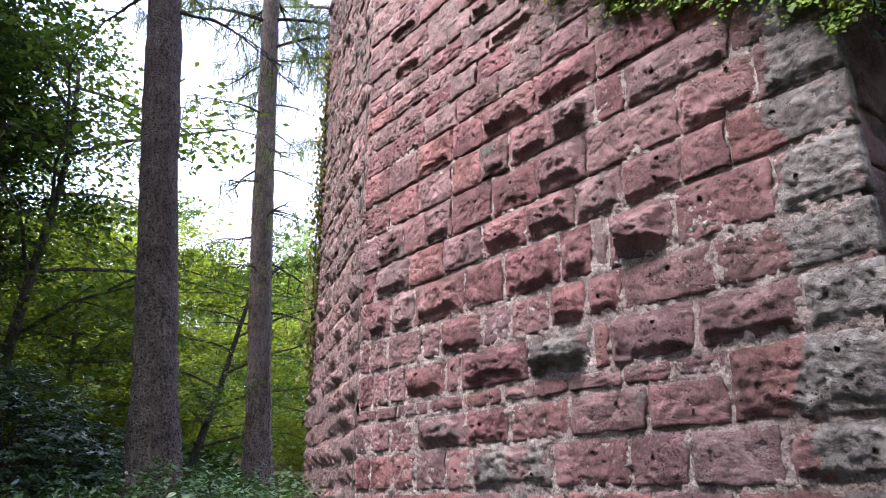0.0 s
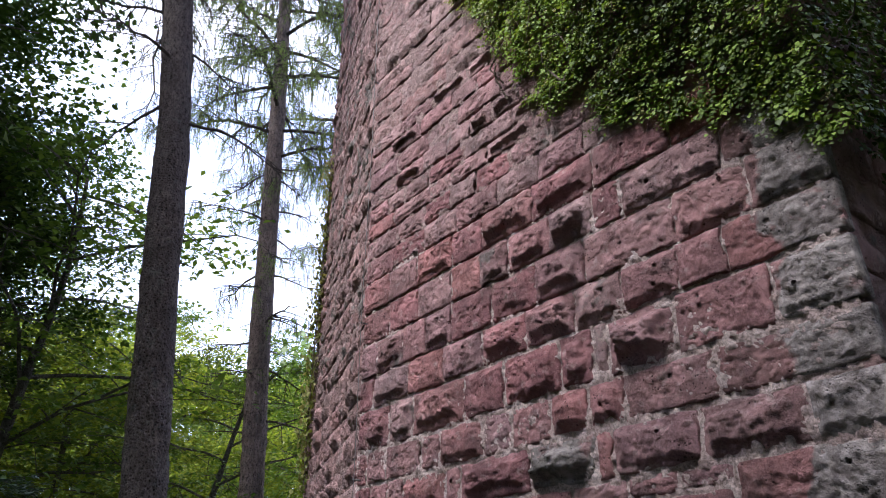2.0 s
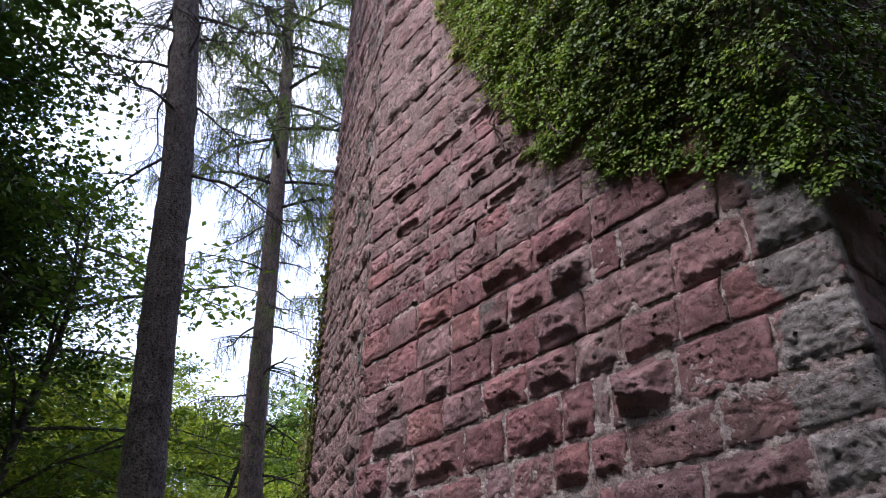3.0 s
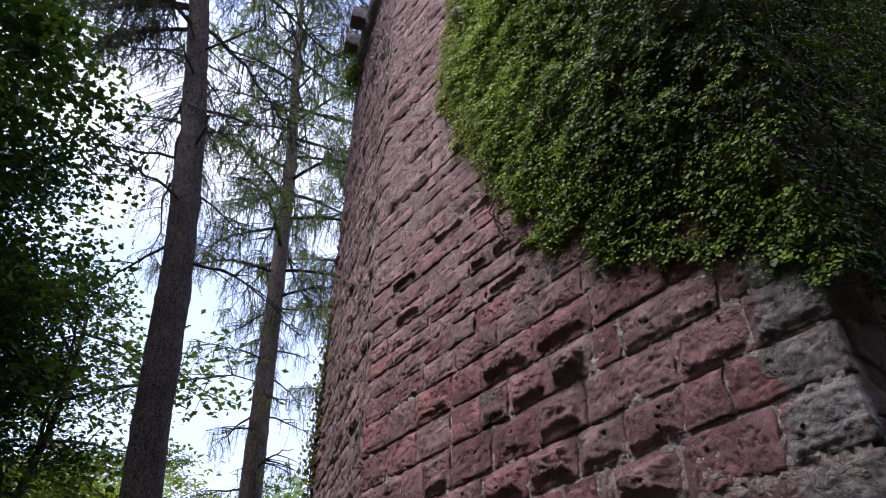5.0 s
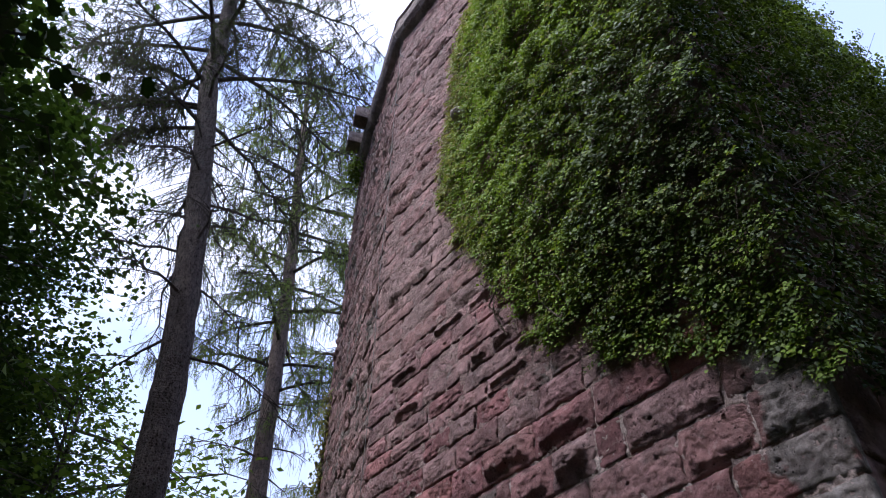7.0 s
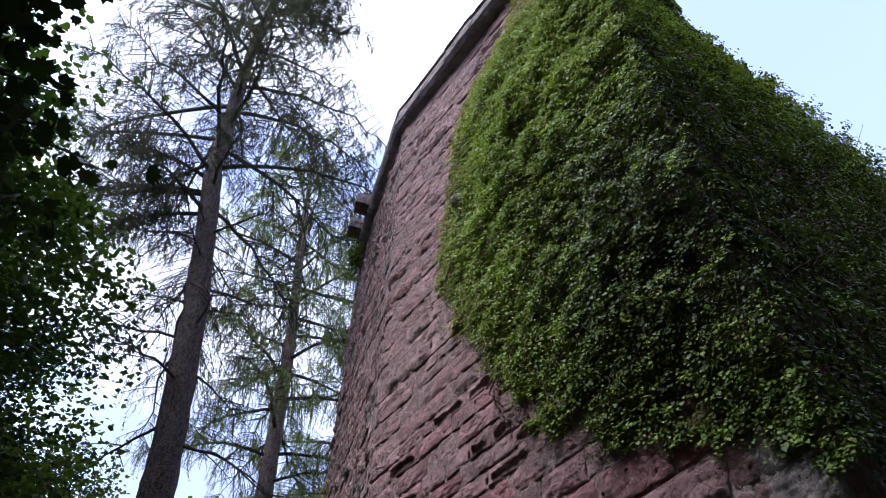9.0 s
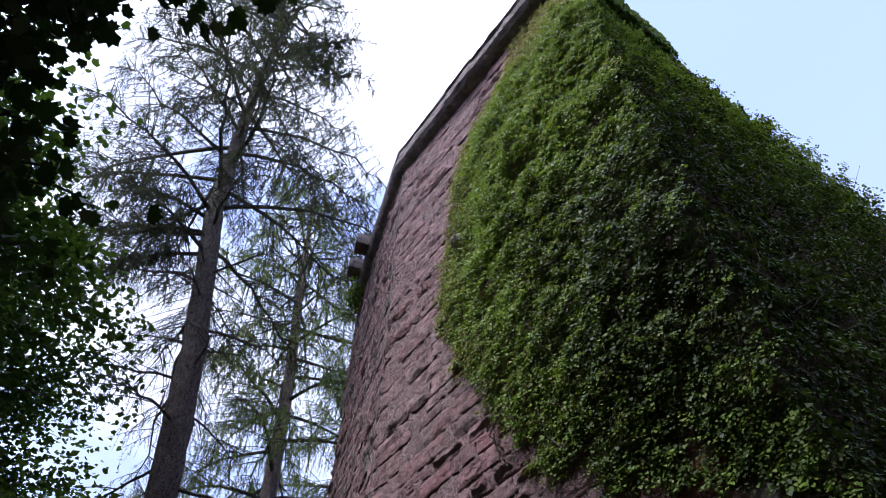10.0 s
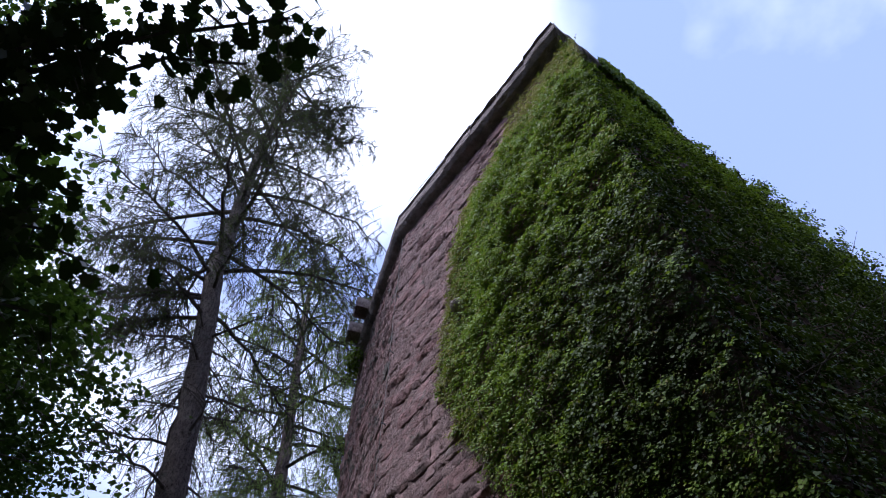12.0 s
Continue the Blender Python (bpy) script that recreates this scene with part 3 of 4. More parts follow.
def worn_blocks(name, frame_m, z0, z1, s_from, s_to, parent, seed, heights, widths, rough=0.035, cell=0.05, bosses=(0.004, 0.006, 0.008, 0.012, 0.02, 0.045), material=None):
    """The blocks that stay far off, one mesh: courses of uneven, worn blocks."""
    rng = random.Random(seed)
    b = Bundle()
    z = z0
    while z < z1 - 0.02:
        h = rng.uniform(*heights)
        if z + h > z1 - 0.12:
            h = z1 - z
        s = s_from
        while s < s_to - 0.02:
            w = rng.uniform(*widths) * (0.7 + 1.1 * h)
            if s + w > s_to - 0.16:
                w = s_to - s
            boss = rng.choice(bosses)
            vf = stone_shape(w - 0.010, h - 0.012, boss, rng.uniform(0, 90), (), True, rough, 0.022, cell)
            m = frame_m @ Matrix.Translation((s + JOINT / 2, rng.uniform(-0.018, 0.014), z + JOINT / 2))
            b.add(([m @ Vector(v) for v in vf[0]], vf[1], vf[2]))
            s += w
        z += h
    ob = b.put(name, material or M_WORN, parent, True)
    return tagged(ob, "worn red sandstone blocks", kind="stuff")


def ivy_edge(z):
    """How far from the corner the ivy reaches on the front wall, at a height above the eye."""
    zs = (2.4, 2.8, 3.1, 3.35, 3.95, 5.0, 5.95, 7.05, 8.1, 9.5, 10.1, 11.5, 11.8, 12.6, 13.2)
    ss = (0.0, 0.35, 0.75, 1.35, 2.05, 2.6, 3.1, 3.57, 3.52, 3.27, 3.37, 2.75, 2.1, 1.65, 1.5)
    return float(np.interp(z, zs, ss, left=-1.0))


def mortar_bed(frame_m, s0, s1, z0, z1, step, depth, amp, material, parent):
    """The uneven mortar that fills the joints nearly flush."""
    nu, nv = max(2, round((s1 - s0) / step)), max(2, round((z1 - z0) / step))
    verts = []
    for j in range(nv + 1):
        for i in range(nu + 1):
            u, v = s0 + (s1 - s0) * i / nu, z0 + (z1 - z0) * j / nv
            y = -depth - 0.010 * smooth(EYE + 1.2, EYE + 2.2, v) + 0.6 * amp * noise.noise(Vector((u * 2.3, v * 2.9, 8.5))) + amp * (0.55 * noise.fractal(Vector((u * 6.5, v * 7.5, 1.5)), 0.55, 2.2, 5) + 0.8 * noise.fractal(Vector((u * 19, v * 24, 4.5)), 0.4, 2.3, 3))
            verts.append(frame_m @ Vector((u, y, v)))
    w = nu + 1
    faces = [(j * w + i, (j + 1) * w + i, (j + 1) * w + i + 1, j * w + i + 1) for j in range(nv) for i in range(nu)]
    return mesh_object("mortar", verts, faces, material, parent, True, "pale crumbling lime mortar")


front_blocks()
MIDDLE_TOP = middle_blocks()
mortar_bed(F_FRONT, 0.06, FRONT_LEN, 0.9, EYE + 3.3, 0.017, 0.001, 0.020, M_MORTAR, wall_front)
mortar_bed(F_FRONT, 0.2, FRONT_LEN, EYE + 3.3, WALL_TOP - 0.05, 0.05, 0.000, 0.034, M_OLD_MORTAR, wall_front)
mortar_bed(F_FAR, 0.0, FAR_LEN, 0.5, WALL_TOP - 0.05, 0.05, 0.016, 0.036, M_OLD_MORTAR, wall_far)
worn_blocks("upper_blocks", F_FRONT, EYE + MIDDLE_TOP, WALL_TOP, BATTER * 3, FRONT_LEN, wall_front, 5, (0.17, 0.32), (0.40, 0.95), 0.026)
worn_blocks("lower_blocks", F_FAR, 0.2, 4.4, 0.0, FAR_LEN, wall_far, 6, (0.20, 0.34), (0.30, 0.7), 0.036, 0.04, (0.01, 0.02, 0.035, 0.05, 0.07))
worn_blocks("far_blocks", F_FAR, 4.4, WALL_TOP, 0.0, FAR_LEN, wall_far, 7, (0.15, 0.27), (0.26, 0.62), 0.036, 0.045, (0.005, 0.008, 0.012, 0.02, 0.045), M_FAR)
worn_blocks("side_blocks", F_SIDE, -0.2, WALL_TOP, 0.0, SIDE_LEN, wall_side, 9, (0.28, 0.38), (0.6, 1.1), 0.035, 0.1)


def parapet():
    """The cornice and the parapet on it, along the three walls; a mitred run with a chamfered underside."""
    path = [FAR_END, FOLD, CORNER, CORNER + along(SIDE_AZ) * SIDE_LEN]
    path = [Vector((p.x, p.y, 0)) for p in path]
    path[2] += _lean * (WALL_TOP - EYE)
    path[3] += _lean * (WALL_TOP - EYE)
    outs = [_out_r, _out_f, _out_s]
    mitre = [outs[0]]
    for a, b in zip(outs, outs[1:]):
        n = (a + b).normalized()
        mitre.append(n / n.dot(a))
    mitre[2] = mitre[2] * 1.8                  # the angle block stands out further
    mitre.append(outs[-1])
    names = ("cornice", "parapet_blocks")
    # out of the wall, height
    profile = ((0.0, WALL_TOP - 0.02), (0.13, WALL_TOP + 0.04), (0.19, WALL_TOP + 0.12), (0.20, WALL_TOP + 0.26), (0.14, WALL_TOP + 0.29),
               (0.14, PARAPET_TOP - 0.12), (0.17, PARAPET_TOP - 0.10), (0.15, PARAPET_TOP), (-0.5, PARAPET_TOP + 0.25), (-0.9, PARAPET_TOP), (-0.9, WALL_TOP))
    rng = random.Random(3)
    for seg in range(3):
        run = (path[seg + 1] - path[seg]).length
        n = max(2, round(run / 0.75))
        for i in range(n):
            t0, t1 = i / n + 0.004 / run, (i + 1) / n - 0.004 / run
            b = Bundle()
            rows, sub = [], 4
            jig = rng.uniform(-0.012, 0.012)
            for k in range(sub + 1):
                t = t0 + (t1 - t0) * k / sub
                p = path[seg].lerp(path[seg + 1], t)
                m = mitre[seg].lerp(mitre[seg + 1], t)
                rows.append([p + m * (o + jig + 0.016 * noise.noise(Vector((p.x * 5, p.y * 5, q * 1.7)))) + Vector((0, 0, z + 0.015 * noise.noise(Vector((p.x * 4, p.y * 4, q + 9)))))
                             for q, (o, z) in enumerate(profile)])
            v = [x for r in rows for x in r]
            c = len(profile)
            f = [(a * c + j, a * c + (j + 1) % c, (a + 1) * c + (j + 1) % c, (a + 1) * c + j) for a in range(sub) for j in range(c)]
            f += [tuple(range(c)), tuple(range(sub * c + c - 1, sub * c - 1, -1))]
            ob = mesh_object("coping_block", v, f, M_CAP, (wall_far, wall_front, wall_side)[seg])
            ob["label"] = "grey weathered coping block"


parapet()


def spout(s, z):
    """A square stone spout that stands out under the coping."""
    w, h, l = 0.17, 0.19, 0.32
    sect = [(-w, -h * 0.8), (w, -h * 0.8), (w, h), (w * 0.5, h), (w * 0.4, h * 0.4), (-w * 0.4, h * 0.4), (-w * 0.5, h), (-w, h)]
    verts, n = [], len(sect)
    steps = (-0.1, 0.2, 0.42, l - 0.03, l)
    for i, y in enumerate(steps):
        k = 0.88 if i == len(steps) - 1 else 1.0
        for x, zz in sect:
            verts.append((x * k + 0.012 * noise.noise(Vector((x * 9, y * 5, zz * 9))), y, zz * k + 0.012 * noise.noise(Vector((x * 9 + 5, y * 5, zz * 9)))))
    faces = [(a * n + j, (a + 1) * n + j, (a + 1) * n + (j + 1) % n, a * n + (j + 1) % n) for a in range(len(steps) - 1) for j in range(n)]
    faces.append(tuple(range((len(steps) - 1) * n, len(steps) * n)))
    ob = mesh_object("water_spout", verts, faces, M_CAP, wall_far, label="grey stone water spout")
    ob.matrix_basis = F_FAR @ Matrix.Translation((s, 0.06, z))


def lightning_wire():
    """A thin metal wire on holders along the edge of the coping."""
    root = tagged(new("lightning_wire"), "thin metal lightning wire along the coping edge", "wire")
    a, b = FOLD + along(FRONT_AZ) * -0.3, CORNER + _lean * (WALL_TOP - EYE)
    c = b + along(SIDE_AZ) * 2.2
    b_out = b + (_out_f + _out_s) * 0.16
    pts = [(a + _out_f * 0.17).lerp(b_out, i / 10) for i in range(11)] + [b_out.lerp(c + _out_s * 0.17, i / 5) for i in range(1, 6)]
    pts = [Vector((p.x, p.y, PARAPET_TOP + 0.09 + 0.012 * math.sin(i * 1.9))) for i, p in enumerate(pts)]
    v, f = tube(pts, [0.006] * len(pts), 5)
    mesh_object("wire", v, f, M_WIRE, root, True)
    for p in pts[1::3]:
        v, f = tube([p + Vector((0, 0, -0.13)), p + Vector((0, 0, 0.012))], [0.009, 0.009], 5)
        mesh_object("holder", v, f, M_WIRE, root)


lightning_wire()


def conductor_cable():
    """The thin cable that leads down the front wall beside its fold."""
    root = tagged(new("conductor_cable"), "thin grey metal cable down the sandstone wall", "cable")
    pts = [F_FRONT @ Vector((4.87 + 0.012 * math.sin(z * 1.7), 0.075, z)) for z in np.arange(0.8, WALL_TOP + 0.1, 0.4)]
    v, f = tube(pts, [0.004] * len(pts), 5)
    mesh_object("cable", v, f, M_CABLE, root, True)
    for p in pts[1::4]:
        v, f = tube([p - _out_f * 0.1, p + _out_f * 0.012], [0.008, 0.008], 5)
        mesh_object("clip", v, f, M_WIRE, root)


conductor_cable()
spout(2.25, WALL_TOP + 0.34)
spout(2.95, WALL_TOP + 0.34)


# ---- ivy ----
def ivy():
    rng = np.random.default_rng(4)
    root = tagged(new("ivy"), "thick dark green ivy climbing over the castle wall's corner", "ivy")
    sprays = {"green": [], "pale": [], "shade": []}
    out_f, out_s = np.array(_out_f), np.array(_out_s)
    df, ds, c0, up = np.array(along(FRONT_AZ)), np.array(along(SIDE_AZ)), np.array(CORNER), np.array((0, 0, 1.0))

    def clump(s, z, seed):
        """Uneven thickness of the growth, 0 to 1."""
        return 0.6 + 0.30 * noise.noise(Vector((s * 1.3, z * 1.3, seed))) + 0.34 * noise.noise(Vector((s * 3.4, z * 3.4, seed + 5)))

    def spray_leaves(rows):
        """Short hanging shoots with leaves to both sides. Rows: place, out of the wall, along the wall, size."""
        rows = np.array(rows)
        count = 8
        n = len(rows)
        p, out, side, size = rows[:, 0:3], rows[:, 3:6], rows[:, 6:9], rows[:, 9:10]
        d = out * rng.uniform(0.1, 0.6, (n, 1)) - up * rng.uniform(0.3, 1.0, (n, 1)) + side * rng.normal(0, 0.7, (n, 1))
        d /= np.linalg.norm(d, axis=1, keepdims=True)
        lat = np.cross(d, out)
        length = size * rng.uniform(2.5, 6.0, (n, 1))
        c, nr, z, t = [], [], [], []
        for k in range(count):
            u = (k + rng.random((n, 1))) / count
            flip = 1 if k % 2 else -1
            c.append(p + d * length * u + lat * flip * size * rng.uniform(0.2, 0.8, (n, 1)) + out * rng.uniform(-0.4, 0.5, (n, 1)) * size)
            nr.append(out * 0.75 + up * 0.55 + lat * flip * 0.25 + rng.normal(0, 0.3, (n, 3)))
            z.append((size * rng.uniform(0.65, 1.25, (n, 1)) * (1.1 - 0.35 * u))[:, 0])
            t.append(d * 0.6 - up * 0.6 + lat * flip * 0.7)
        return np.concatenate(c), np.concatenate(nr), np.concatenate(z), np.concatenate(t)

    # front
    made = 0
    while made < 22000:
        z = rng.uniform(2.4, 12.98)
        s = rng.uniform(-0.1, 3.9)
        e = ivy_edge(z + 0.3 * noise.noise(Vector((s * 4, z * 4, 2)))) + 0.16 * noise.noise(Vector((z * 5, s, 1)))
        if s > e:
            continue
        inner = min(1.0, (e - s) / 1.4) * min(1.0, (z - 2.3) / 2.4)
        bare = noise.noise(Vector((s * 2.2, z * 2.0, 7)))
        if bare > 0.34 and z < 5.2 and rng.random() < 0.8:
            continue
        if z > 10.8 and rng.random() < 0.55 * smooth(10.8, 12.2, z) * smooth(1.6, 0.5, e - s):
            continue
        thick = 0.04 + 0.55 * inner * (0.15 + 0.85 * smooth(12.9, 10.0, z)) * max(0.1, clump(s, z, 1.0))
        depth = thick * (rng.uniform(0.75, 1.0) if rng.random() < 0.72 else rng.uniform(0.2, 0.75))
        p = c0 + df * s + out_f * depth + up * (z + EYE)
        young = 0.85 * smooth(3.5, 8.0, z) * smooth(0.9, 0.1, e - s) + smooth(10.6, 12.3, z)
        # Share of shade-darkened leaves, highest low down by the corner.
        shade_share = 0.9 * smooth(2.3, 0.5, s) * smooth(8.6, 5.2, z) * (0.55 + 0.45 * smooth(3.2, 4.6, z))
        kind = "shade" if rng.random() < 0.9 * shade_share else "pale" if rng.random() < 0.10 + 0.8 * young else "green"
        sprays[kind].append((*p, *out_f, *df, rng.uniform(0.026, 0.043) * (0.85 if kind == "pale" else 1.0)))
        made += 1
    # side: it grows thicker away from the corner
    made = 0
    while made < 16500:
        z = rng.uniform(2.2, 13.05)
        s = rng.uniform(-0.15, 8.5)
        low = 2.5 + 0.5 * noise.noise(Vector((s * 1.5, 0, 4))) - 0.25 * min(s, 3)
        if z < low:
            continue
        grow = min(1.0, max(0.0, s) / 4.5)
        top = 1.0 - smooth(10.2, 13.4, z)
        thick = 0.06 + (0.25 + 0.95 * grow * top) * max(0.15, clump(s, z, 11.0))
        p = c0 + ds * s + out_s * thick * rng.uniform(0.6, 1.0) + df * BATTER * max(0, z) + up * (z + EYE)
        # On the side most leaves take the shade-darkened colour, fewer towards the top.
        kind = "shade" if rng.random() < 0.3 + 0.7 * smooth(10.8, 7.0, z) else "green"
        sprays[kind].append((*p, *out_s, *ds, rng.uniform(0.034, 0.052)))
        made += 1
    cents, norms, sizes, tips = [], [], [], []
    # over the corner of the parapet
    for _ in range(2600):
        s = rng.uniform(0.75, 2.6)
        z = 13.1 + 0.95 * rng.random() * smooth(0.3, 1.2, s)
        p = c0 + ds * s + out_s * (0.25 + 0.14 * rng.random()) + df * 0.27 + np.array((0, 0, z + EYE))
        cents.append(p), norms.append(out_s + rng.normal(0, 0.5, 3)), sizes.append(rng.uniform(0.06, 0.10)), tips.append(-up)
    # shoots that stand up over the coping
    for s, top in ((1.15, 0.42), (1.9, 0.36), (2.3, 0.2)):
        p = CORNER + _lean * 13 + along(SIDE_AZ) * s + _out_s * 0.12 + Vector((0, 0, PARAPET_TOP - 0.1))
        v, f = tube([p, p + Vector((0.02, 0.01, top * 0.6)), p + Vector((0.06, 0.03, top))], [0.006, 0.005, 0.003], 4)
        mesh_object("shoot", v, f, M_STEM, root)
        for _ in range(16):
            cents.append(np.array(p) + np.array((0.05, 0.02, top)) * rng.uniform(0.3, 1.1) + rng.normal(0, 0.05, 3))
            norms.append(rng.normal(0, 1, 3)), sizes.append(rng.uniform(0.05, 0.09)), tips.append(-up)
    for name, kind, material, label in (("leaf_mass", "green", M_IVY, ""), ("shade_leaves", "shade", M_IVY_SHADE, "ivy leaves darkened for shade"),
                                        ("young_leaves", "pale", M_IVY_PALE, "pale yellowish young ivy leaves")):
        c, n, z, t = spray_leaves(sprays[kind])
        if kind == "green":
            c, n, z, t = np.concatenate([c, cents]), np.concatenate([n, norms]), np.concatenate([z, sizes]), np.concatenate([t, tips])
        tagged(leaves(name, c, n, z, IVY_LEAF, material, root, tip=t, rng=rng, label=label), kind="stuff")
    # woody stems
    r2 = random.Random(8)
    for i in range(70):
        s = r2.uniform(0.0, 2.6)
        z = r2.uniform(2.7, 4.2) + s * 0.5
        pts, s_, z_, d_ = [], s, z, 0.03
        for k in range(9):
            pts.append(CORNER + along(FRONT_AZ) * s_ + _out_f * (d_ + 0.05 * math.sin(k)) + Vector((0, 0, z_ + EYE)))
            s_ += r2.uniform(-0.16, 0.13)
            z_ += r2.uniform(-0.02, 0.24)
            d_ += r2.uniform(0.0, 0.06)
        v, f = tube(pts, [0.011 * (1 - k / 11) for k in range(9)], 5)
        mesh_object("stem", v, f, M_STEM, root, True)
    # bare woody shoots that reach out of the growth on the side
    for i in range(28):
        s, z = r2.uniform(-0.2, 3.0), r2.uniform(2.6, 6.0)
        p = CORNER + along(SIDE_AZ) * s + _out_s * (0.35 + 0.18 * max(0.0, s)) + along(FRONT_AZ) * BATTER * z + Vector((0, 0, z + EYE))
        d = (_out_s * r2.uniform(0.2, 1.0) + along(SIDE_AZ) * r2.uniform(-1.2, 0.6) + Vector((0, 0, r2.uniform(-0.5, 0.5)))).normalized()
        pts = [p + d * 0.14 * k + Vector((r2.uniform(-.03, .03), r2.uniform(-.03, .03), 0.012 * k * k + r2.uniform(-.03, .03))) for k in range(6)]
        v, f = tube(pts, [0.007, 0.006, 0.005, 0.004, 0.003, 0.002], 4)
        mesh_object("shoot", v, f, M_TWIG, root, True)


ivy()


def vine(name, pts, n, spread, size, material, seed, label):
    """A thin climbing strip of small leaves."""
    rng = np.random.default_rng(seed)
    root = tagged(new(name), label, "vine")
    v, f = tube(pts, [0.012] * len(pts), 5)
    mesh_object("stem", v, f, M_STEM, root, True)
    k = rng.uniform(0, len(pts) - 1.001, n)
    c = np.array([pts[int(i)].lerp(pts[int(i) + 1], i - int(i)) for i in k]) + rng.normal(0, spread, (n, 3))
    tagged(leaves("leaf_mass", c, np.array(_out_r) + rng.normal(0, 0.5, (n, 3)), rng.uniform(size * 0.7, size * 1.3, n), IVY_LEAF, material, root, rng=rng), kind="stuff")


_v = [FAR_END - along(FAR_AZ) * 0.3 + _out_r * 0.05 + Vector((0.02 * math.sin(z), 0, z)) for z in np.arange(3.2, 9.0, 0.5)]
vine("wall_vine", _v, 1700, 0.07, 0.06, M_IVY_PALE, 15, "yellowish vine climbing the edge of the far wall")
_v = [FOLD + along(FAR_AZ) * s + _out_r * 0.2 + Vector((0, 0, WALL_TOP - 0.25 + 0.1 * math.sin(5 * s))) for s in np.arange(3.0, 3.8, 0.2)]
vine("coping_plants", _v, 600, 0.10, 0.06, M_IVY, 16, "green plants rooted under the coping")


def corbel_stub():
    """A rounded stone stub that stands out of the ivy."""
    bm = bmesh.new()
    bmesh.ops.create_icosphere(bm, subdivisions=3, radius=0.14)
    for v in bm.verts:
        v.co *= 1 + 0.18 * noise.noise(v.co * 9)
        v.co.y *= 1.5
    me = bpy.data.meshes.new("corbel")
    bm.to_mesh(me)
    bm.free()
    me.materials.append(M_CAP)
    me.polygons.foreach_set("use_smooth", [True] * len(me.polygons))
    ob = new("corbel", me)
    ob.parent = wall_front
    ob["label"] = "rounded grey stone corbel"
    ob.matrix_basis = F_FRONT @ Matrix.Translation((3.02, 0.06, EYE + 8.25))


corbel_stub()


# ---- trees ----
def path_at(path, z):
    for a, b in zip(path, path[1:]):
        if a[2] <= z <= b[2]:
            t = (z - a[2]) / (b[2] - a[2])
            return Vector(a).lerp(Vector(b), t)
    return Vector(path[-1])


def larch(path, r0, first, dense, longest, count, seed, label, tufts=20, dead=6, needles=M_NEEDLE, stout=1.0, brooms=(), rise_up=1.0, bark=M_LARCH):
    """A tall larch. path: the line of its trunk; first: height of the lowest limbs; dense: height from which it is leafy."""
    rng = random.Random(seed)
    nrng = np.random.default_rng(seed)
    base = Vector(path[0])
    root = tagged(new("larch_tree"), label, "larch tree", "larches beside the tower")
    z0, z1 = path[0][2], path[-1][2]
    pts, rad = [], []
    n = 150
    for i in range(n + 1):
        t = (i / n) ** 1.6
        z = z0 - 0.3 + (z1 - z0 + 0.3) * t
        pts.append(path_at(path, max(z, z0)) if z >= z0 else Vector((base.x, base.y, z)))
        flare = 0.42 * math.exp(-(max(0, z - z0)) / 1.1) + 0.22 * math.exp(-(max(0, z - z0)) / 0.3)
        rad.append(r0 * (1 + flare) * (1 - 0.95 * t ** 1.7) + 0.012)
    v, f = tube(pts, rad, 30, True, 0.10, seed)
    for i, q in enumerate(v):          # scaly, furrowed bark
        c = pts[i // 30]
        d = q - c
        v[i] = c + d * (1 + 0.10 * noise.fractal(Vector((d.x * 16, d.y * 16, q.z * 3.5)), 0.5, 2.2, 4))
    mesh_object("trunk", v, f, bark, root, True)
    shoots, amount = [], []

    def hang(b, p, length, leafy):
        """A thin hanging shoot with its tufts of needles."""
        q = [p]
        d = Vector((rng.uniform(-.35, .35), rng.uniform(-.35, .35), -1)).normalized()
        seg = 2
        for k in range(seg):
            d = (d + Vector((rng.uniform(-.25, .25), rng.uniform(-.25, .25), -0.15))).normalized()
            q.append(q[-1] + d * length / seg)
        b.add(tube(q, [0.0065 * stout, 0.005 * stout, 0.003 * stout], 3, False))
        if leafy:
            shoots.append((*q[0], *q[1], *q[2]))
            amount.append(2 * max(2, int(tufts * length)))

    for i in range(count):
        u = ((i + rng.random()) / count) ** rise_up
        z = first + (z1 - 0.4 - first) * u
        leafy = z > dense or rng.random() < 0.35
        bare = z < dense
        crown = max(0.0, (z - dense) / (z1 - dense))
        full = longest * (1 - 0.62 * crown ** 2.2) * rng.uniform(0.55, 1.05)
        length = full * (0.45 if bare else 1.0)
        az = i * 2.4 + rng.uniform(-0.5, 0.5)
        d = Vector((math.cos(az), math.sin(az), 0))
        side = Vector((-d.y, d.x, 0))
        p0 = path_at(path, z)
        rise = rng.uniform(-0.05, 0.22) + 0.35 * crown
        droop = rng.uniform(0.35, 0.65) * (1 - 0.6 * crown)
        line, steps, wander = [], 8, rng.uniform(-0.2, 0.2)
        for k in range(steps + 1):
            t = k / steps
            line.append(p0 + d * length * t * (1 - 0.08 * t) + side * length * wander * t * t + Vector((0, 0, length * (rise * t - droop * t * t + 0.30 * droop * t ** 4)))
                        + Vector((rng.uniform(-1, 1), rng.uniform(-1, 1), rng.uniform(-1, 1))) * 0.035 * length * t)
        r = (0.022 + 0.009 * length) * (0.85 if bare else 1.0)
        b = Bundle()
        b.add(tube(line, [r * (1 - 0.85 * k / steps) for k in range(steps + 1)], 5, False))
        # side shoots
        for _ in range(int(length * (3.6 if bare else 8.0))):
            t = rng.uniform(0.18, 1.0)
            k = min(steps - 1, int(t * steps))
            p = line[k].lerp(line[k + 1], t * steps - k)
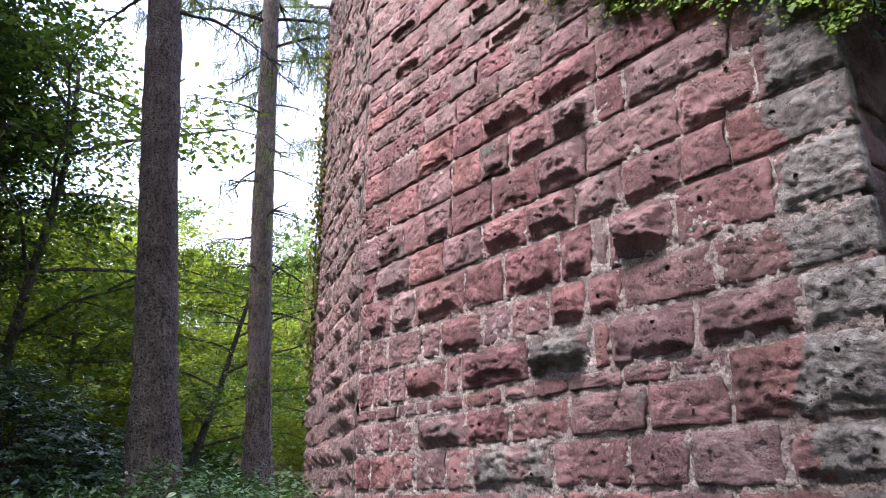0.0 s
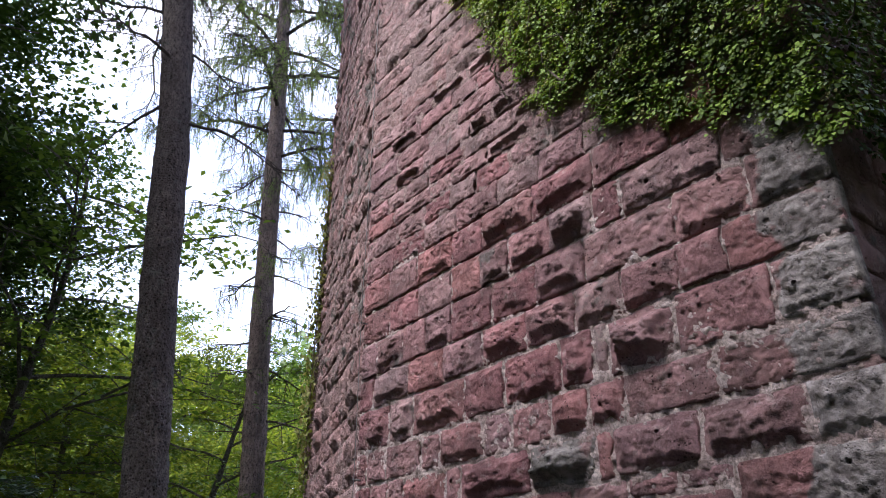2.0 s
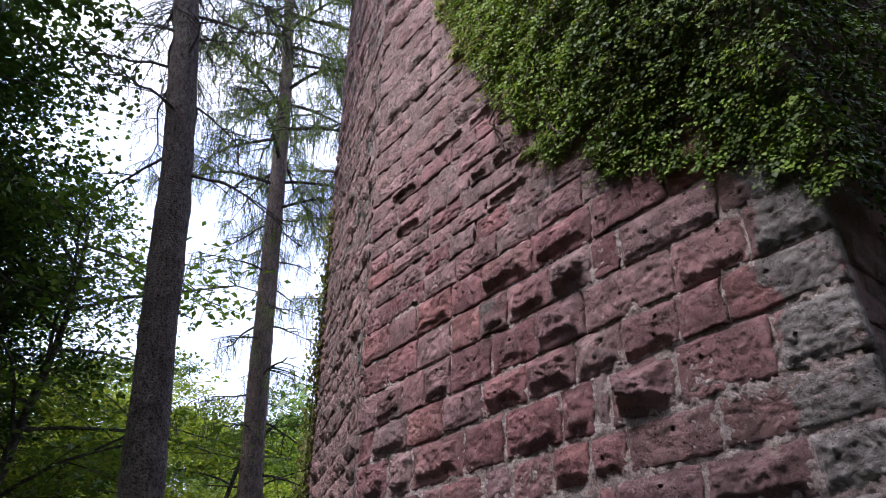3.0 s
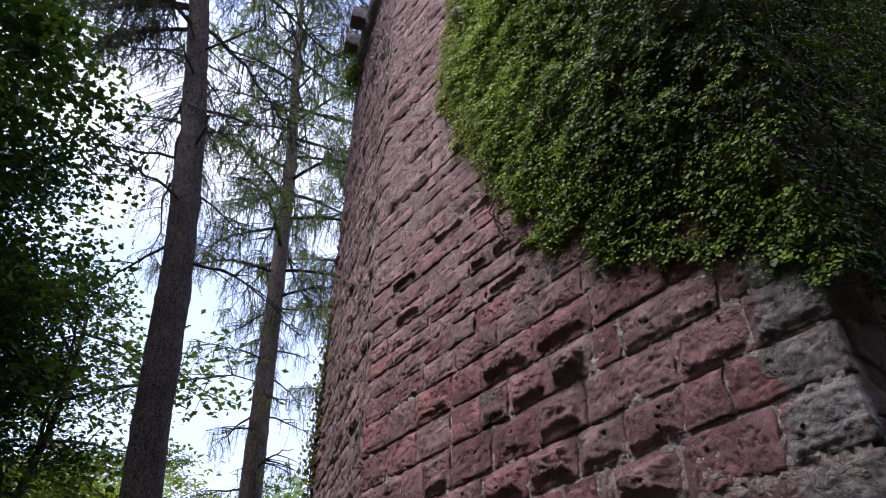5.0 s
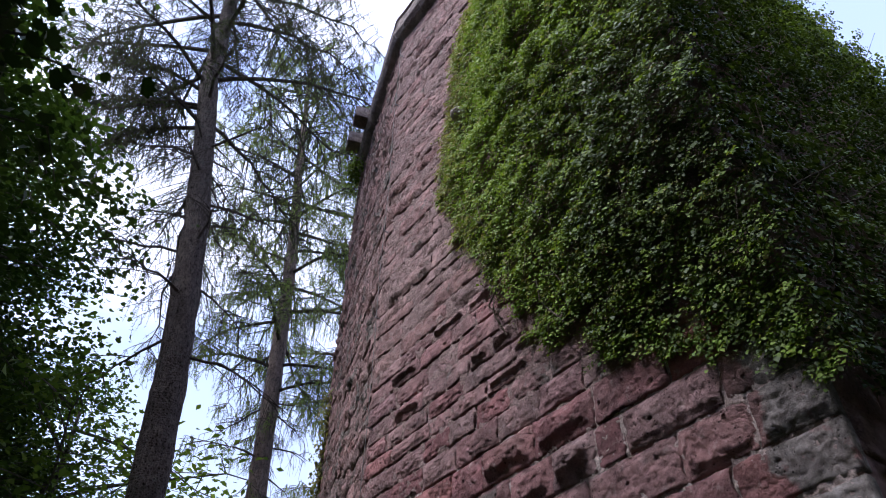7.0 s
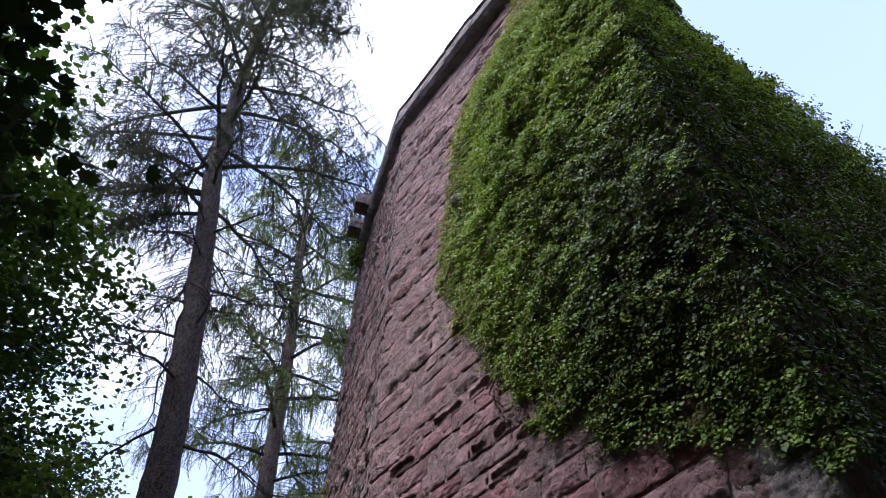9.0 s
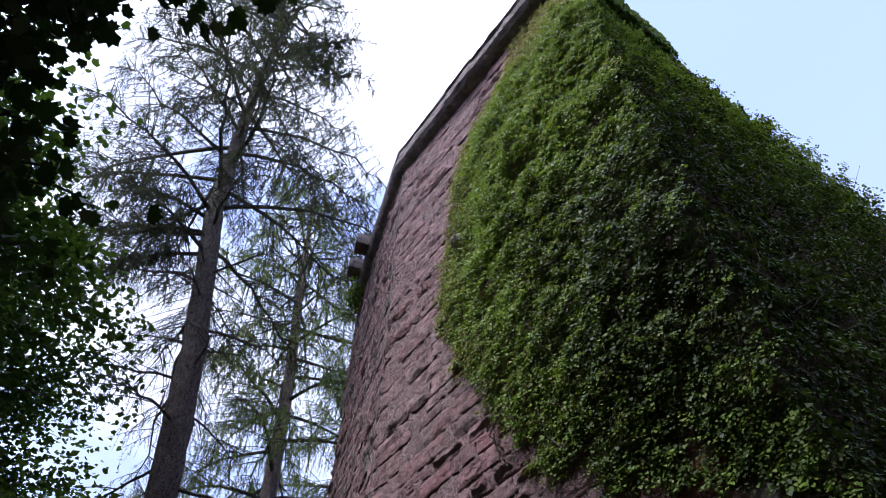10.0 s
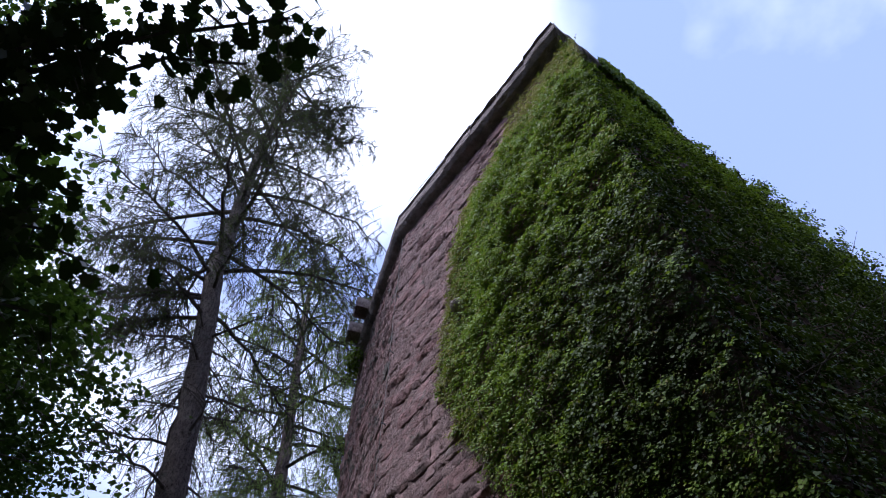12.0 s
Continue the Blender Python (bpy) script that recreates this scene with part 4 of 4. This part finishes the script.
            sl = rng.uniform(0.25, 0.55) * length * (1.15 - t) * 0.9 + 0.2
            sd = (side * rng.choice((-1, 1)) * rng.uniform(0.5, 1) + d * rng.uniform(0.3, 1.0) + Vector((0, 0, rng.uniform(-0.35, 0.15)))).normalized()
            q = [p + sd * sl * j / 4 + Vector((0, 0, -0.12 * sl * (j / 4) ** 2 * 2)) for j in range(5)]
            b.add(tube(q, [w * stout for w in (0.016, 0.013, 0.010, 0.008, 0.005)], 3, False))
            for _ in range(int(3 + sl * (2 if bare else 6))):
                j = rng.random() * 4
                jj = min(3, int(j))
                hang(b, q[jj].lerp(q[jj + 1], j - jj), rng.uniform(0.15, 0.75), leafy)
        b.put("branch", M_TWIG, root, False)
    # limbs with a dense tangle of twigs
    for z, az, length in brooms:
        d = Vector((math.cos(az), math.sin(az), 0.05))
        side = Vector((-d.y, d.x, 0))
        p0 = path_at(path, z)
        line = [p0 + d * length * k / 6 + Vector((0, 0, 0.12 * length * math.sin(k * 0.5))) for k in range(7)]
        b = Bundle()
        b.add(tube(line, [0.06 - 0.007 * k for k in range(7)], 5, False))
        for _ in range(int(30 * length)):
            t = rng.uniform(0.15, 1.0) * 6
            k = min(5, int(t))
            p = line[k].lerp(line[k + 1], t - k)
            sd = (side * rng.uniform(-1, 1) + d * rng.uniform(-0.2, 1.0) + Vector((0, 0, rng.uniform(-0.5, 0.6)))).normalized()
            sl = rng.uniform(0.3, 1.2)
            q = [p + sd * sl * j / 3 for j in range(4)]
            b.add(tube(q, [0.016, 0.012, 0.009, 0.006], 3, False))
            for _ in range(9):
                j = rng.random() * 3
                jj = min(2, int(j))
                hang(b, q[jj].lerp(q[jj + 1], j - jj), rng.uniform(0.15, 0.5), True)
        b.put("branch", M_TWIG, root, False)
    # snags on the bare trunk
    for i in range(dead):
        z = rng.uniform(z0 + 2.5, dense)
        az = rng.uniform(0, math.tau)
        d = Vector((math.cos(az), math.sin(az), rng.uniform(-0.2, 0.3)))
        p0 = path_at(path, z)
        l = rng.uniform(0.5, 1.5)
        line = [p0 + d * l * k / 4 + Vector((0, 0, -0.1 * l * (k / 4) ** 2)) for k in range(5)]
        v, f = tube(line, [0.028, 0.024, 0.018, 0.012, 0.006], 5)
        mesh_object("dead_branch", v, f, M_TWIG, root, True)
    if shoots:
        q = np.repeat(np.array(shoots).reshape(-1, 3, 3), amount, axis=0)
        nn = len(q)
        t = nrng.uniform(0, 2, (nn, 1))
        c = np.where(t < 1, q[:, 0] + (q[:, 1] - q[:, 0]) * t, q[:, 1] + (q[:, 2] - q[:, 1]) * (t - 1))
        o = nrng.normal((0, 0, -0.3), (1, 1, 0.8), (nn, 3))
        o /= np.linalg.norm(o, axis=1, keepdims=True)
        ob = leaves("crown", c + o * 0.03, nrng.normal(0, 1, (nn, 3)), nrng.uniform(0.07, 0.13, nn), BLADE, needles, root, tip=o, rng=nrng, narrow=0.12)
        tagged(ob, "sparse green larch needles", kind="stuff")
    return root


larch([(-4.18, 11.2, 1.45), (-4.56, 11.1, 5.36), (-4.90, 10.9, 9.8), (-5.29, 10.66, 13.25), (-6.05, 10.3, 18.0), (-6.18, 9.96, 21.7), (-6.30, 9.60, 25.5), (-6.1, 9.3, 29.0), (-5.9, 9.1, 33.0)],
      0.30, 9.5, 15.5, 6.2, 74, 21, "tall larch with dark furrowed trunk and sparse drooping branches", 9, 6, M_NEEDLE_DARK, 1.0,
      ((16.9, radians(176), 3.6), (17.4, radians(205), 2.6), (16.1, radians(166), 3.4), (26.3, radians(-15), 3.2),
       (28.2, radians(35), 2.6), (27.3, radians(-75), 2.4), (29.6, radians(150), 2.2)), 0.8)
larch([(-3.96, 16.5, 1.55), (-4.31, 16.5, 7.2), (-4.58, 16.5, 14.0), (-4.75, 16.5, 17.6), (-5.15, 16.5, 22.0), (-5.8, 16.5, 31.0)],
      0.25, 5.2, 12.5, 4.6, 78, 33, "slender larch with thin bare lower limbs and green crown", 15, rise_up=0.85, bark=M_LARCH_PALE)
larch([(-3.0, 23.5, 2.2), (-3.1, 23.5, 12.0), (-3.6, 23.6, 22.0), (-4.2, 23.8, 35.0)],
      0.24, 8.0, 12.0, 4.8, 40, 37, "green larch behind the others in the wood", 14, rise_up=0.75)


def climber(path, r0, az, z1, seed):
    """Bare ivy stems that climb a trunk."""
    rng = random.Random(seed)
    root = tagged(new("climbing_stems"), "thin bare ivy stems climbing a larch trunk", "vine")
    z0 = path[0][2]
    for i in range(4):
        a = radians(az + rng.uniform(-28, 28))
        pts = []
        for k in range(26):
            z = z0 + (z1 * rng.uniform(0.97, 1.0) - z0) * k / 25
            a += rng.uniform(-0.12, 0.12)
            r = r0 * (1 - 0.5 * (z - z0) / 25) * (1 + 0.40 * math.exp(-(z - z0) / 1.1)) + 0.035
            pts.append(path_at(path, z) + Vector((math.sin(a), math.cos(a), 0)) * r)
        v, f = tube(pts, [0.011 - 0.0003 * k for k in range(26)], 6)
        mesh_object("stem", v, f, M_STEM, root, True)


climber(((-3.96, 16.5, 1.55), (-4.31, 16.5, 7.2), (-4.58, 16.5, 14.0)), 0.25, 125, 9.0, 5)


def broadleaf(name, height, spread, crown_base, n_leaves, size, outline, material, seed, label, lean=(0, 0), r0=None, flat=0.35, n_limb=15):
    """A broad-leaved tree at the origin: trunk, limbs that fork, leaves in layered sprays at their ends."""
    rng = random.Random(seed)
    nrng = np.random.default_rng(seed)
    root = tagged(new(name), label, "tree", name.replace("_", " ") + "s in the wood")
    r0 = r0 or height * 0.013
    trunk = [Vector((lean[0] * t + 0.25 * noise.noise(Vector((t * 2, seed, 0))), lean[1] * t + 0.25 * noise.noise(Vector((t * 2, seed, 5))), height * 0.88 * t - 0.3)) for t in [i / 14 for i in range(15)]]
    v, f = tube(trunk, [r0 * (1 + 0.5 * math.exp(-i * 1.1)) * (1 - 0.85 * i / 14) + 0.01 for i in range(15)], 9, True, 0.08, seed)
    mesh_object("trunk", v, f, M_BARK, root, True)
    ends = []
    for i in range(n_limb):
        t = crown_base / height + (0.86 - crown_base / height) * (i + rng.random() * 0.7) / n_limb
        k = min(13, int(t / 0.88 * 14))
        p0 = trunk[k].lerp(trunk[k + 1], min(1, max(0, t / 0.88 * 14 - k)))
        az = i * 2.4 + rng.uniform(-0.4, 0.4)
        shape = math.sin(math.pi * min(1, 0.25 + 0.75 * (t - crown_base / height) / (1.02 - crown_base / height)))
        length = spread * (0.45 + 0.6 * shape) * rng.uniform(0.75, 1.1)
        d = Vector((math.cos(az), math.sin(az), rng.uniform(0.15, 0.55)))
        line = [p0 + d * length * j / 6 + Vector((rng.uniform(-1, 1), rng.uniform(-1, 1), rng.uniform(-.6, .6))) * 0.05 * length * j / 6 + Vector((0, 0, -0.22 * length * (j / 6) ** 2)) for j in range(7)]
        b = Bundle()
        rl = r0 * 0.36 * (1 - 0.5 * t)
        b.add(tube(line, [rl * (1 - 0.85 * j / 6) + 0.004 for j in range(7)], 5, False))
        for _ in range(9):
            u = rng.uniform(0.25, 1.0)
            j = min(5, int(u * 6))
            p = line[j].lerp(line[j + 1], u * 6 - j)
            sd = Vector((rng.gauss(0, 1), rng.gauss(0, 1), rng.gauss(0.1, 0.35))).normalized()
            sl = length * rng.uniform(0.18, 0.4)
            q = [p + sd * sl * m / 3 + Vector((0, 0, -0.1 * sl * (m / 3) ** 2)) for m in range(4)]
            b.add(tube(q, [rl * 0.3 + 0.004, rl * 0.22 + 0.003, rl * 0.14 + 0.003, 0.003], 4, False))
            ends += [(q[2], sl), (q[3], sl)]
        b.put("limb", M_BARK, root, False)
    idx = nrng.integers(0, len(ends), n_leaves)
    c = np.array([ends[i][0] for i in idx])
    sc = np.array([ends[i][1] for i in idx])[:, None]
    off = nrng.normal(0, 1, (n_leaves, 3)) * np.array((1, 1, flat))
    c = c + off * sc * 0.42
    nrm = nrng.normal(0, 0.42, (n_leaves, 3)) + (0, 0, 1)
    tip = off * (1, 1, 0.3) + (0, 0, -0.5)
    ob = leaves("crown", c, nrm, nrng.uniform(0.7, 1.25, n_leaves) * size, outline, material, root, tip=tip, rng=nrng)
    tagged(ob, kind="stuff")
    return root


def stand(tree, x, y, turn=0.0, scale=1.0, dz=0.0):
    tree.matrix_basis = Matrix.Translation((x, y, ground_height(x, y) + dz)) @ pose(0, 0, 0, 0, 0, turn) @ Matrix.Scale(scale, 4)
    return tree


def repeat(tree, x, y, turn, scale):
    return copy_thing(tree, Matrix.Translation((x, y, ground_height(x, y))) @ pose(0, 0, 0, 0, 0, turn) @ Matrix.Scale(scale / tree.scale.x, 4))


maple = broadleaf("maple_tree", 14.5, 4.4, 5.6, 40000, 0.115, FAR_MAPLE_LEAF, M_MAPLE, 51, "leafy green maple with layered boughs beside the path", n_limb=27)
stand(maple, -13.3, 10.6, 40, 1.14)
repeat(maple, -14.2, 11.6, 200, 1.1)
repeat(maple, -11.8, 8.2, 330, 1.15)
# Unseen maples behind the eye, added to shade the lower wall.
for x, y, turn, scale in ((-7.2, -3.6, 75, 1.15), (-9.0, -6.5, 160, 1.4), (-2.5, -7.5, 20, 1.35), (4.5, -7.0, 300, 1.35)):
    repeat(maple, x, y, turn, scale)
repeat(maple, -14.0, 15.0, 250, 1.0)
repeat(maple, -13.2, 16.6, 75, 1.0)
# Another unseen one, added on the left to keep sun off the low wall.
repeat(maple, -10.0, -1.0, 120, 1.2)
beech = broadleaf("beech_tree", 14.0, 5.4, 1.6, 24000, 0.17, KITE_LEAF, M_BEECH, 52, "green beech with a wide layered crown in the wood", r0=0.16, flat=0.2)
stand(beech, -18.0, 24.5, 10, 1.0)
gold = broadleaf("hornbeam_tree", 10.5, 4.8, 0.8, 27000, 0.155, KITE_LEAF, M_YELLOW, 53, "yellowish green hornbeam with branches down to the ground", flat=0.2)
stand(gold, -10.0, 26.0, 80, 1.0)
young = broadleaf("hornbeam_tree", 7.5, 3.6, 1.6, 5200, 0.13, KITE_LEAF, M_BEECH, 57, "thin young hornbeam with arching bare limbs", lean=(1.6, 0.3), r0=0.11, flat=0.15)
stand(young, -6.2, 18.0, 0, 1.0)
repeat(young, -11.5, 17.0, 200, 1.1)
repeat(young, -2.6, 21.5, 90, 1.15)
repeat(young, -10.6, 17.6, 300, 1.6)
for x, y, turn, scale in ((-12.2, 24, 330, 1.05), (-16, 22, 170, 0.95), (-17, 30, 20, 1.0), (-4.5, 31, 140, 0.95), (-24, 24, 200, 1.0), (-9, 37, 300, 1.1), (-1.5, 40, 60, 1.1), (-16, 42, 250, 1.15), (-26, 36, 110, 1.2), (4, 48, 15, 1.2)):
    repeat(gold, x, y, turn, scale)
for x, y, turn, scale in ((-25, 15, 120, 1.0), (-31, 28, 30, 1.2), (-22, 50, 220, 1.3), (-8, 54, 320, 1.3), (-35, 45, 75, 1.4)):
    repeat(beech, x, y, turn, scale)
# unseen beeches round the path, added to shade the walls and the side ivy
for x, y, turn, scale in ((11.5, -7.5, 15, 1.3), (10.2, -4.8, 200, 1.0), (-10.5, -8, 95, 1.5), (-2.5, -13.5, 260, 1.5), (-24, -8, 130, 1.2), (-10, -24, 200, 1.2), (7, -11.5, 280, 1.4), (13.5, -7, 340, 1.4), (19, -1, 40, 1.5), (23, 8, 100, 1.5)):
    repeat(beech, x, y, turn, scale)


def overhanging_bough():
    """Boughs of the maple beside the path, whose leaves hang over the way."""
    rng = random.Random(71)
    nrng = np.random.default_rng(71)
    root = tagged(new("maple_tree"), "dark maple boughs with large lobed leaves over the path", "tree")
    foot = Vector((-6.0, 2.0, 0))
    foot.z = ground_height(foot.x, foot.y) - 0.2
    trunk = [foot + Vector((0.5 * t * t, 0.3 * t, 10.5 * t)) for t in [i / 10 for i in range(11)]]
    v, f = tube(trunk, [0.17 * (1 - 0.07 * i) for i in range(11)], 10, True, 0.06, 3)
    mesh_object("trunk", v, f, M_BARK, root, True)
    cents, tips = [], []

    def bough(a, b, sag, spread, n_twigs, per):
        a, b = Vector(a), Vector(b)
        line = [a.lerp(b, t) + Vector((0, 0, sag * math.sin(math.pi * t))) + Vector((rng.uniform(-1, 1), rng.uniform(-1, 1), rng.uniform(-1, 1))) * 0.05 for t in [i / 8 for i in range(9)]]
        bd = Bundle()
        bd.add(tube(line, [0.04 * (1 - 0.1 * i) for i in range(9)], 6, False))
        for _ in range(n_twigs):
            t = rng.uniform(0.45, 1.0) * 8
            k = min(7, int(t))
            p = line[k].lerp(line[k + 1], t - k)
            d = Vector((rng.gauss(0, 1), rng.gauss(0, 1), rng.gauss(-0.25, 0.5))).normalized()
            l = spread * rng.uniform(0.4, 1.0)
            q = [p + d * l * j / 4 + Vector((0, 0, -0.12 * l * (j / 4) ** 2)) for j in range(5)]
            bd.add(tube(q, [0.009, 0.007, 0.005, 0.004, 0.003], 4, False))
            for _ in range(per):
                c = q[0].lerp(q[4], rng.uniform(0.3, 1.05)) + Vector((rng.gauss(0, 0.10), rng.gauss(0, 0.10), rng.gauss(-0.05, 0.08)))
                cents.append(c)
                tips.append(Vector((d.x, d.y, -0.5)))
        bd.put("bough", M_BARK, root, False)

    for k, end, sag, spread, twigs, per in (
            (5, (-2.45, 2.3, 3.95), 0.4, 0.5, 24, 9), (4, (-2.2, 1.85, 3.45), 0.4, 0.5, 24, 9), (5, (-2.25, 1.45, 3.7), 0.4, 0.5, 22, 9),
            (5, (-1.55, 1.0, 4.15), 0.5, 0.5, 22, 8), (6, (-1.2, 1.2, 4.25), 0.5, 0.45, 18, 8), (6, (-0.9, 0.98, 4.35), 0.4, 0.4, 20, 9),
            (5, (-2.3, 1.7, 3.6), 0.4, 0.5, 26, 9), (4, (-2.4, 2.05, 3.75), 0.4, 0.5, 26, 9), (5, (-2.0, 0.95, 4.0), 0.4, 0.5, 20, 8), (5, (-2.15, 1.75, 3.35), 0.3, 0.4, 24, 9),
            (5, (-3.1, 2.6, 4.3), 0.4, 0.6, 26, 9), (5, (-2.8, 2.2, 3.9), 0.4, 0.5, 26, 9), (4, (-2.55, 2.75, 3.85), 0.4, 0.55, 26, 9), (4, (-2.75, 2.6, 3.6), 0.4, 0.5, 26, 9)):
        bough(trunk[k], (end[0], end[1], end[2] + EYE), sag, spread, twigs, int(per * 1.2) if end[0] < -2.1 else per)
    n = len(cents)
    nrm = nrng.normal(0, 0.45, (n, 3)) + (0, 0, 1)
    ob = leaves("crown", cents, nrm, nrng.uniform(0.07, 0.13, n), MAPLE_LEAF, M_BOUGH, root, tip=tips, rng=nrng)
    tagged(ob, kind="stuff")


overhanging_bough()


# ---- undergrowth ----
def rhododendron(x, y, w, h, n, seed):
    rng = random.Random(seed)
    nrng = np.random.default_rng(seed)
    root = tagged(new("rhododendron_bush"), "dense dark rhododendron bush with leathery leaves", "bush", "rhododendron bushes")
    z0 = ground_height(x, y)
    cents, nrm, tip = [], [], []
    for i in range(26):
        az, el = rng.uniform(0, math.tau), rng.uniform(0.15, 1.4)
        r = rng.uniform(0.6, 1.0)
        end = Vector((x + w * r * math.cos(az) * math.cos(el), y + w * r * math.sin(az) * math.cos(el), z0 + h * (0.15 + 0.8 * r * math.sin(el))))
        pts = [Vector((x, y, z0 - 0.05)).lerp(end, t / 4) + Vector((0, 0, 0.15 * h * math.sin(math.pi * t / 4))) for t in range(5)]
        v, f = tube(pts, [0.03, 0.024, 0.018, 0.012, 0.006], 5)
        mesh_object("stem", v, f, M_TWIG, root, True)
    for i in range(n // 9):
        az, el = rng.uniform(0, math.tau), math.asin(rng.uniform(0.0, 1.0))
        r = rng.uniform(0.72, 1.03) * (1 + 0.16 * noise.noise(Vector((math.cos(az) * 2, math.sin(az) * 2, el * 2 + seed))))
        d = Vector((math.cos(az) * math.cos(el), math.sin(az) * math.cos(el), math.sin(el)))
        c = Vector((x + w * r * d.x, y + w * r * d.y, z0 + 0.1 + h * r * d.z))
        for k in range(9):
            g = math.tau * k / 9 + rng.random()
            o = Vector((math.cos(g), math.sin(g), rng.uniform(-0.45, 0.2)))
            cents.append(c + o * 0.055)
            nrm.append(Vector((0, 0, 1)) + d * 0.5 + Vector((rng.gauss(0, .3), rng.gauss(0, .3), 0)))
            tip.append(o)
    ob = leaves("leaf_mass", cents, nrm, nrng.uniform(0.08, 0.125, len(cents)), OVAL_LEAF, M_RHODO, root, tip=tip, rng=nrng, narrow=0.8)
    tagged(ob, kind="stuff")


rhododendron(-6.7, 11.5, 2.0, 2.0, 15000, 81)
rhododendron(-9.4, 12.2, 2.3, 1.6, 13000, 82)


def herbs():
    rng = np.random.default_rng(91)
    cents, nrm, tip, size = [], [], [], []
    for i in range(5200):
        x, y = (rng.uniform(-9.5, 1.2), rng.uniform(5.0, 13.5)) if i < 1600 else (rng.uniform(-15, 1), rng.uniform(13, 25)) if i < 3400 else (rng.uniform(-20, 2), rng.uniform(24, 46))
        # in front of the walls only
        if (y < FOLD.y + 0.3 and (Vector((x, y, 0)) - CORNER).dot(_out_f) < 0.12) or (y > FOLD.y and (Vector((x, y, 0)) - FOLD).dot(_out_r) < 0.12):
            continue
        z0 = ground_height(x, y)
        h = rng.uniform(0.15, 0.5) * (1 + 0.5 * smooth(2.0, 0.5, (Vector((x, y, 0)) - CORNER).dot(_out_f))) if i < 1600 else rng.uniform(0.3, 0.9) if i < 3400 else rng.uniform(0.6, 1.8)
        a = rng.uniform(0, math.tau)
        for k in range(16 if i < 1600 else 12):
            t = rng.uniform(0.25, 1.0)
            g = rng.uniform(0, math.tau)
            o = np.array((math.cos(g), math.sin(g), rng.uniform(-0.3, 0.3)))
            cents.append(np.array((x, y, z0)) + np.array((math.cos(a) * 0.18 * t, math.sin(a) * 0.18 * t, h * t)) + o * rng.uniform(0.03, 0.14))
            nrm.append((rng.normal(0, 0.4), rng.normal(0, 0.4), 1))
            tip.append(o)
            size.append(rng.uniform(0.05, 0.11) if i < 1600 else rng.uniform(0.09, 0.17) if i < 3400 else rng.uniform(0.16, 0.32))
    ob = leaves("ground_plants", cents, nrm, size, OVAL_LEAF, M_HERB, None, tip=tip, rng=rng)
    tagged(ob, "low green nettles and brambles along the wall", "undergrowth", kind="stuff")


herbs()


def far_woods():
    """The wood all round, far behind the trees that can be told apart."""
    rng = np.random.default_rng(101)
    n = 80000
    ahead = rng.random(n) < 0.72
    az = np.where(ahead, rng.uniform(radians(-60), radians(12), n), rng.uniform(0, math.tau, n))
    r = rng.uniform(46, 80, n)
    x, y = r * np.sin(az), r * np.cos(az)
    top = 12 + 3 * np.sin(az * 23) + 2.5 * np.sin(az * 61 + 1)
    z = 2 + (r - 40) * 0.12 + top * rng.random(n)
    c = np.stack([x, y, z], 1) + rng.normal(0, 0.6, (n, 3))
    nrm = rng.normal(0, 0.6, (n, 3)) + np.stack([-np.sin(az), -np.cos(az), np.ones(n)], 1)
    ob = leaves("far_woods", c, nrm, np.where(ahead, rng.uniform(0.4, 0.85, n), rng.uniform(0.9, 1.6, n)), KITE_LEAF, M_BEECH, None, rng=rng)
    tagged(ob, "green broadleaf wood in the distance", "woods", kind="stuff")


far_woods()
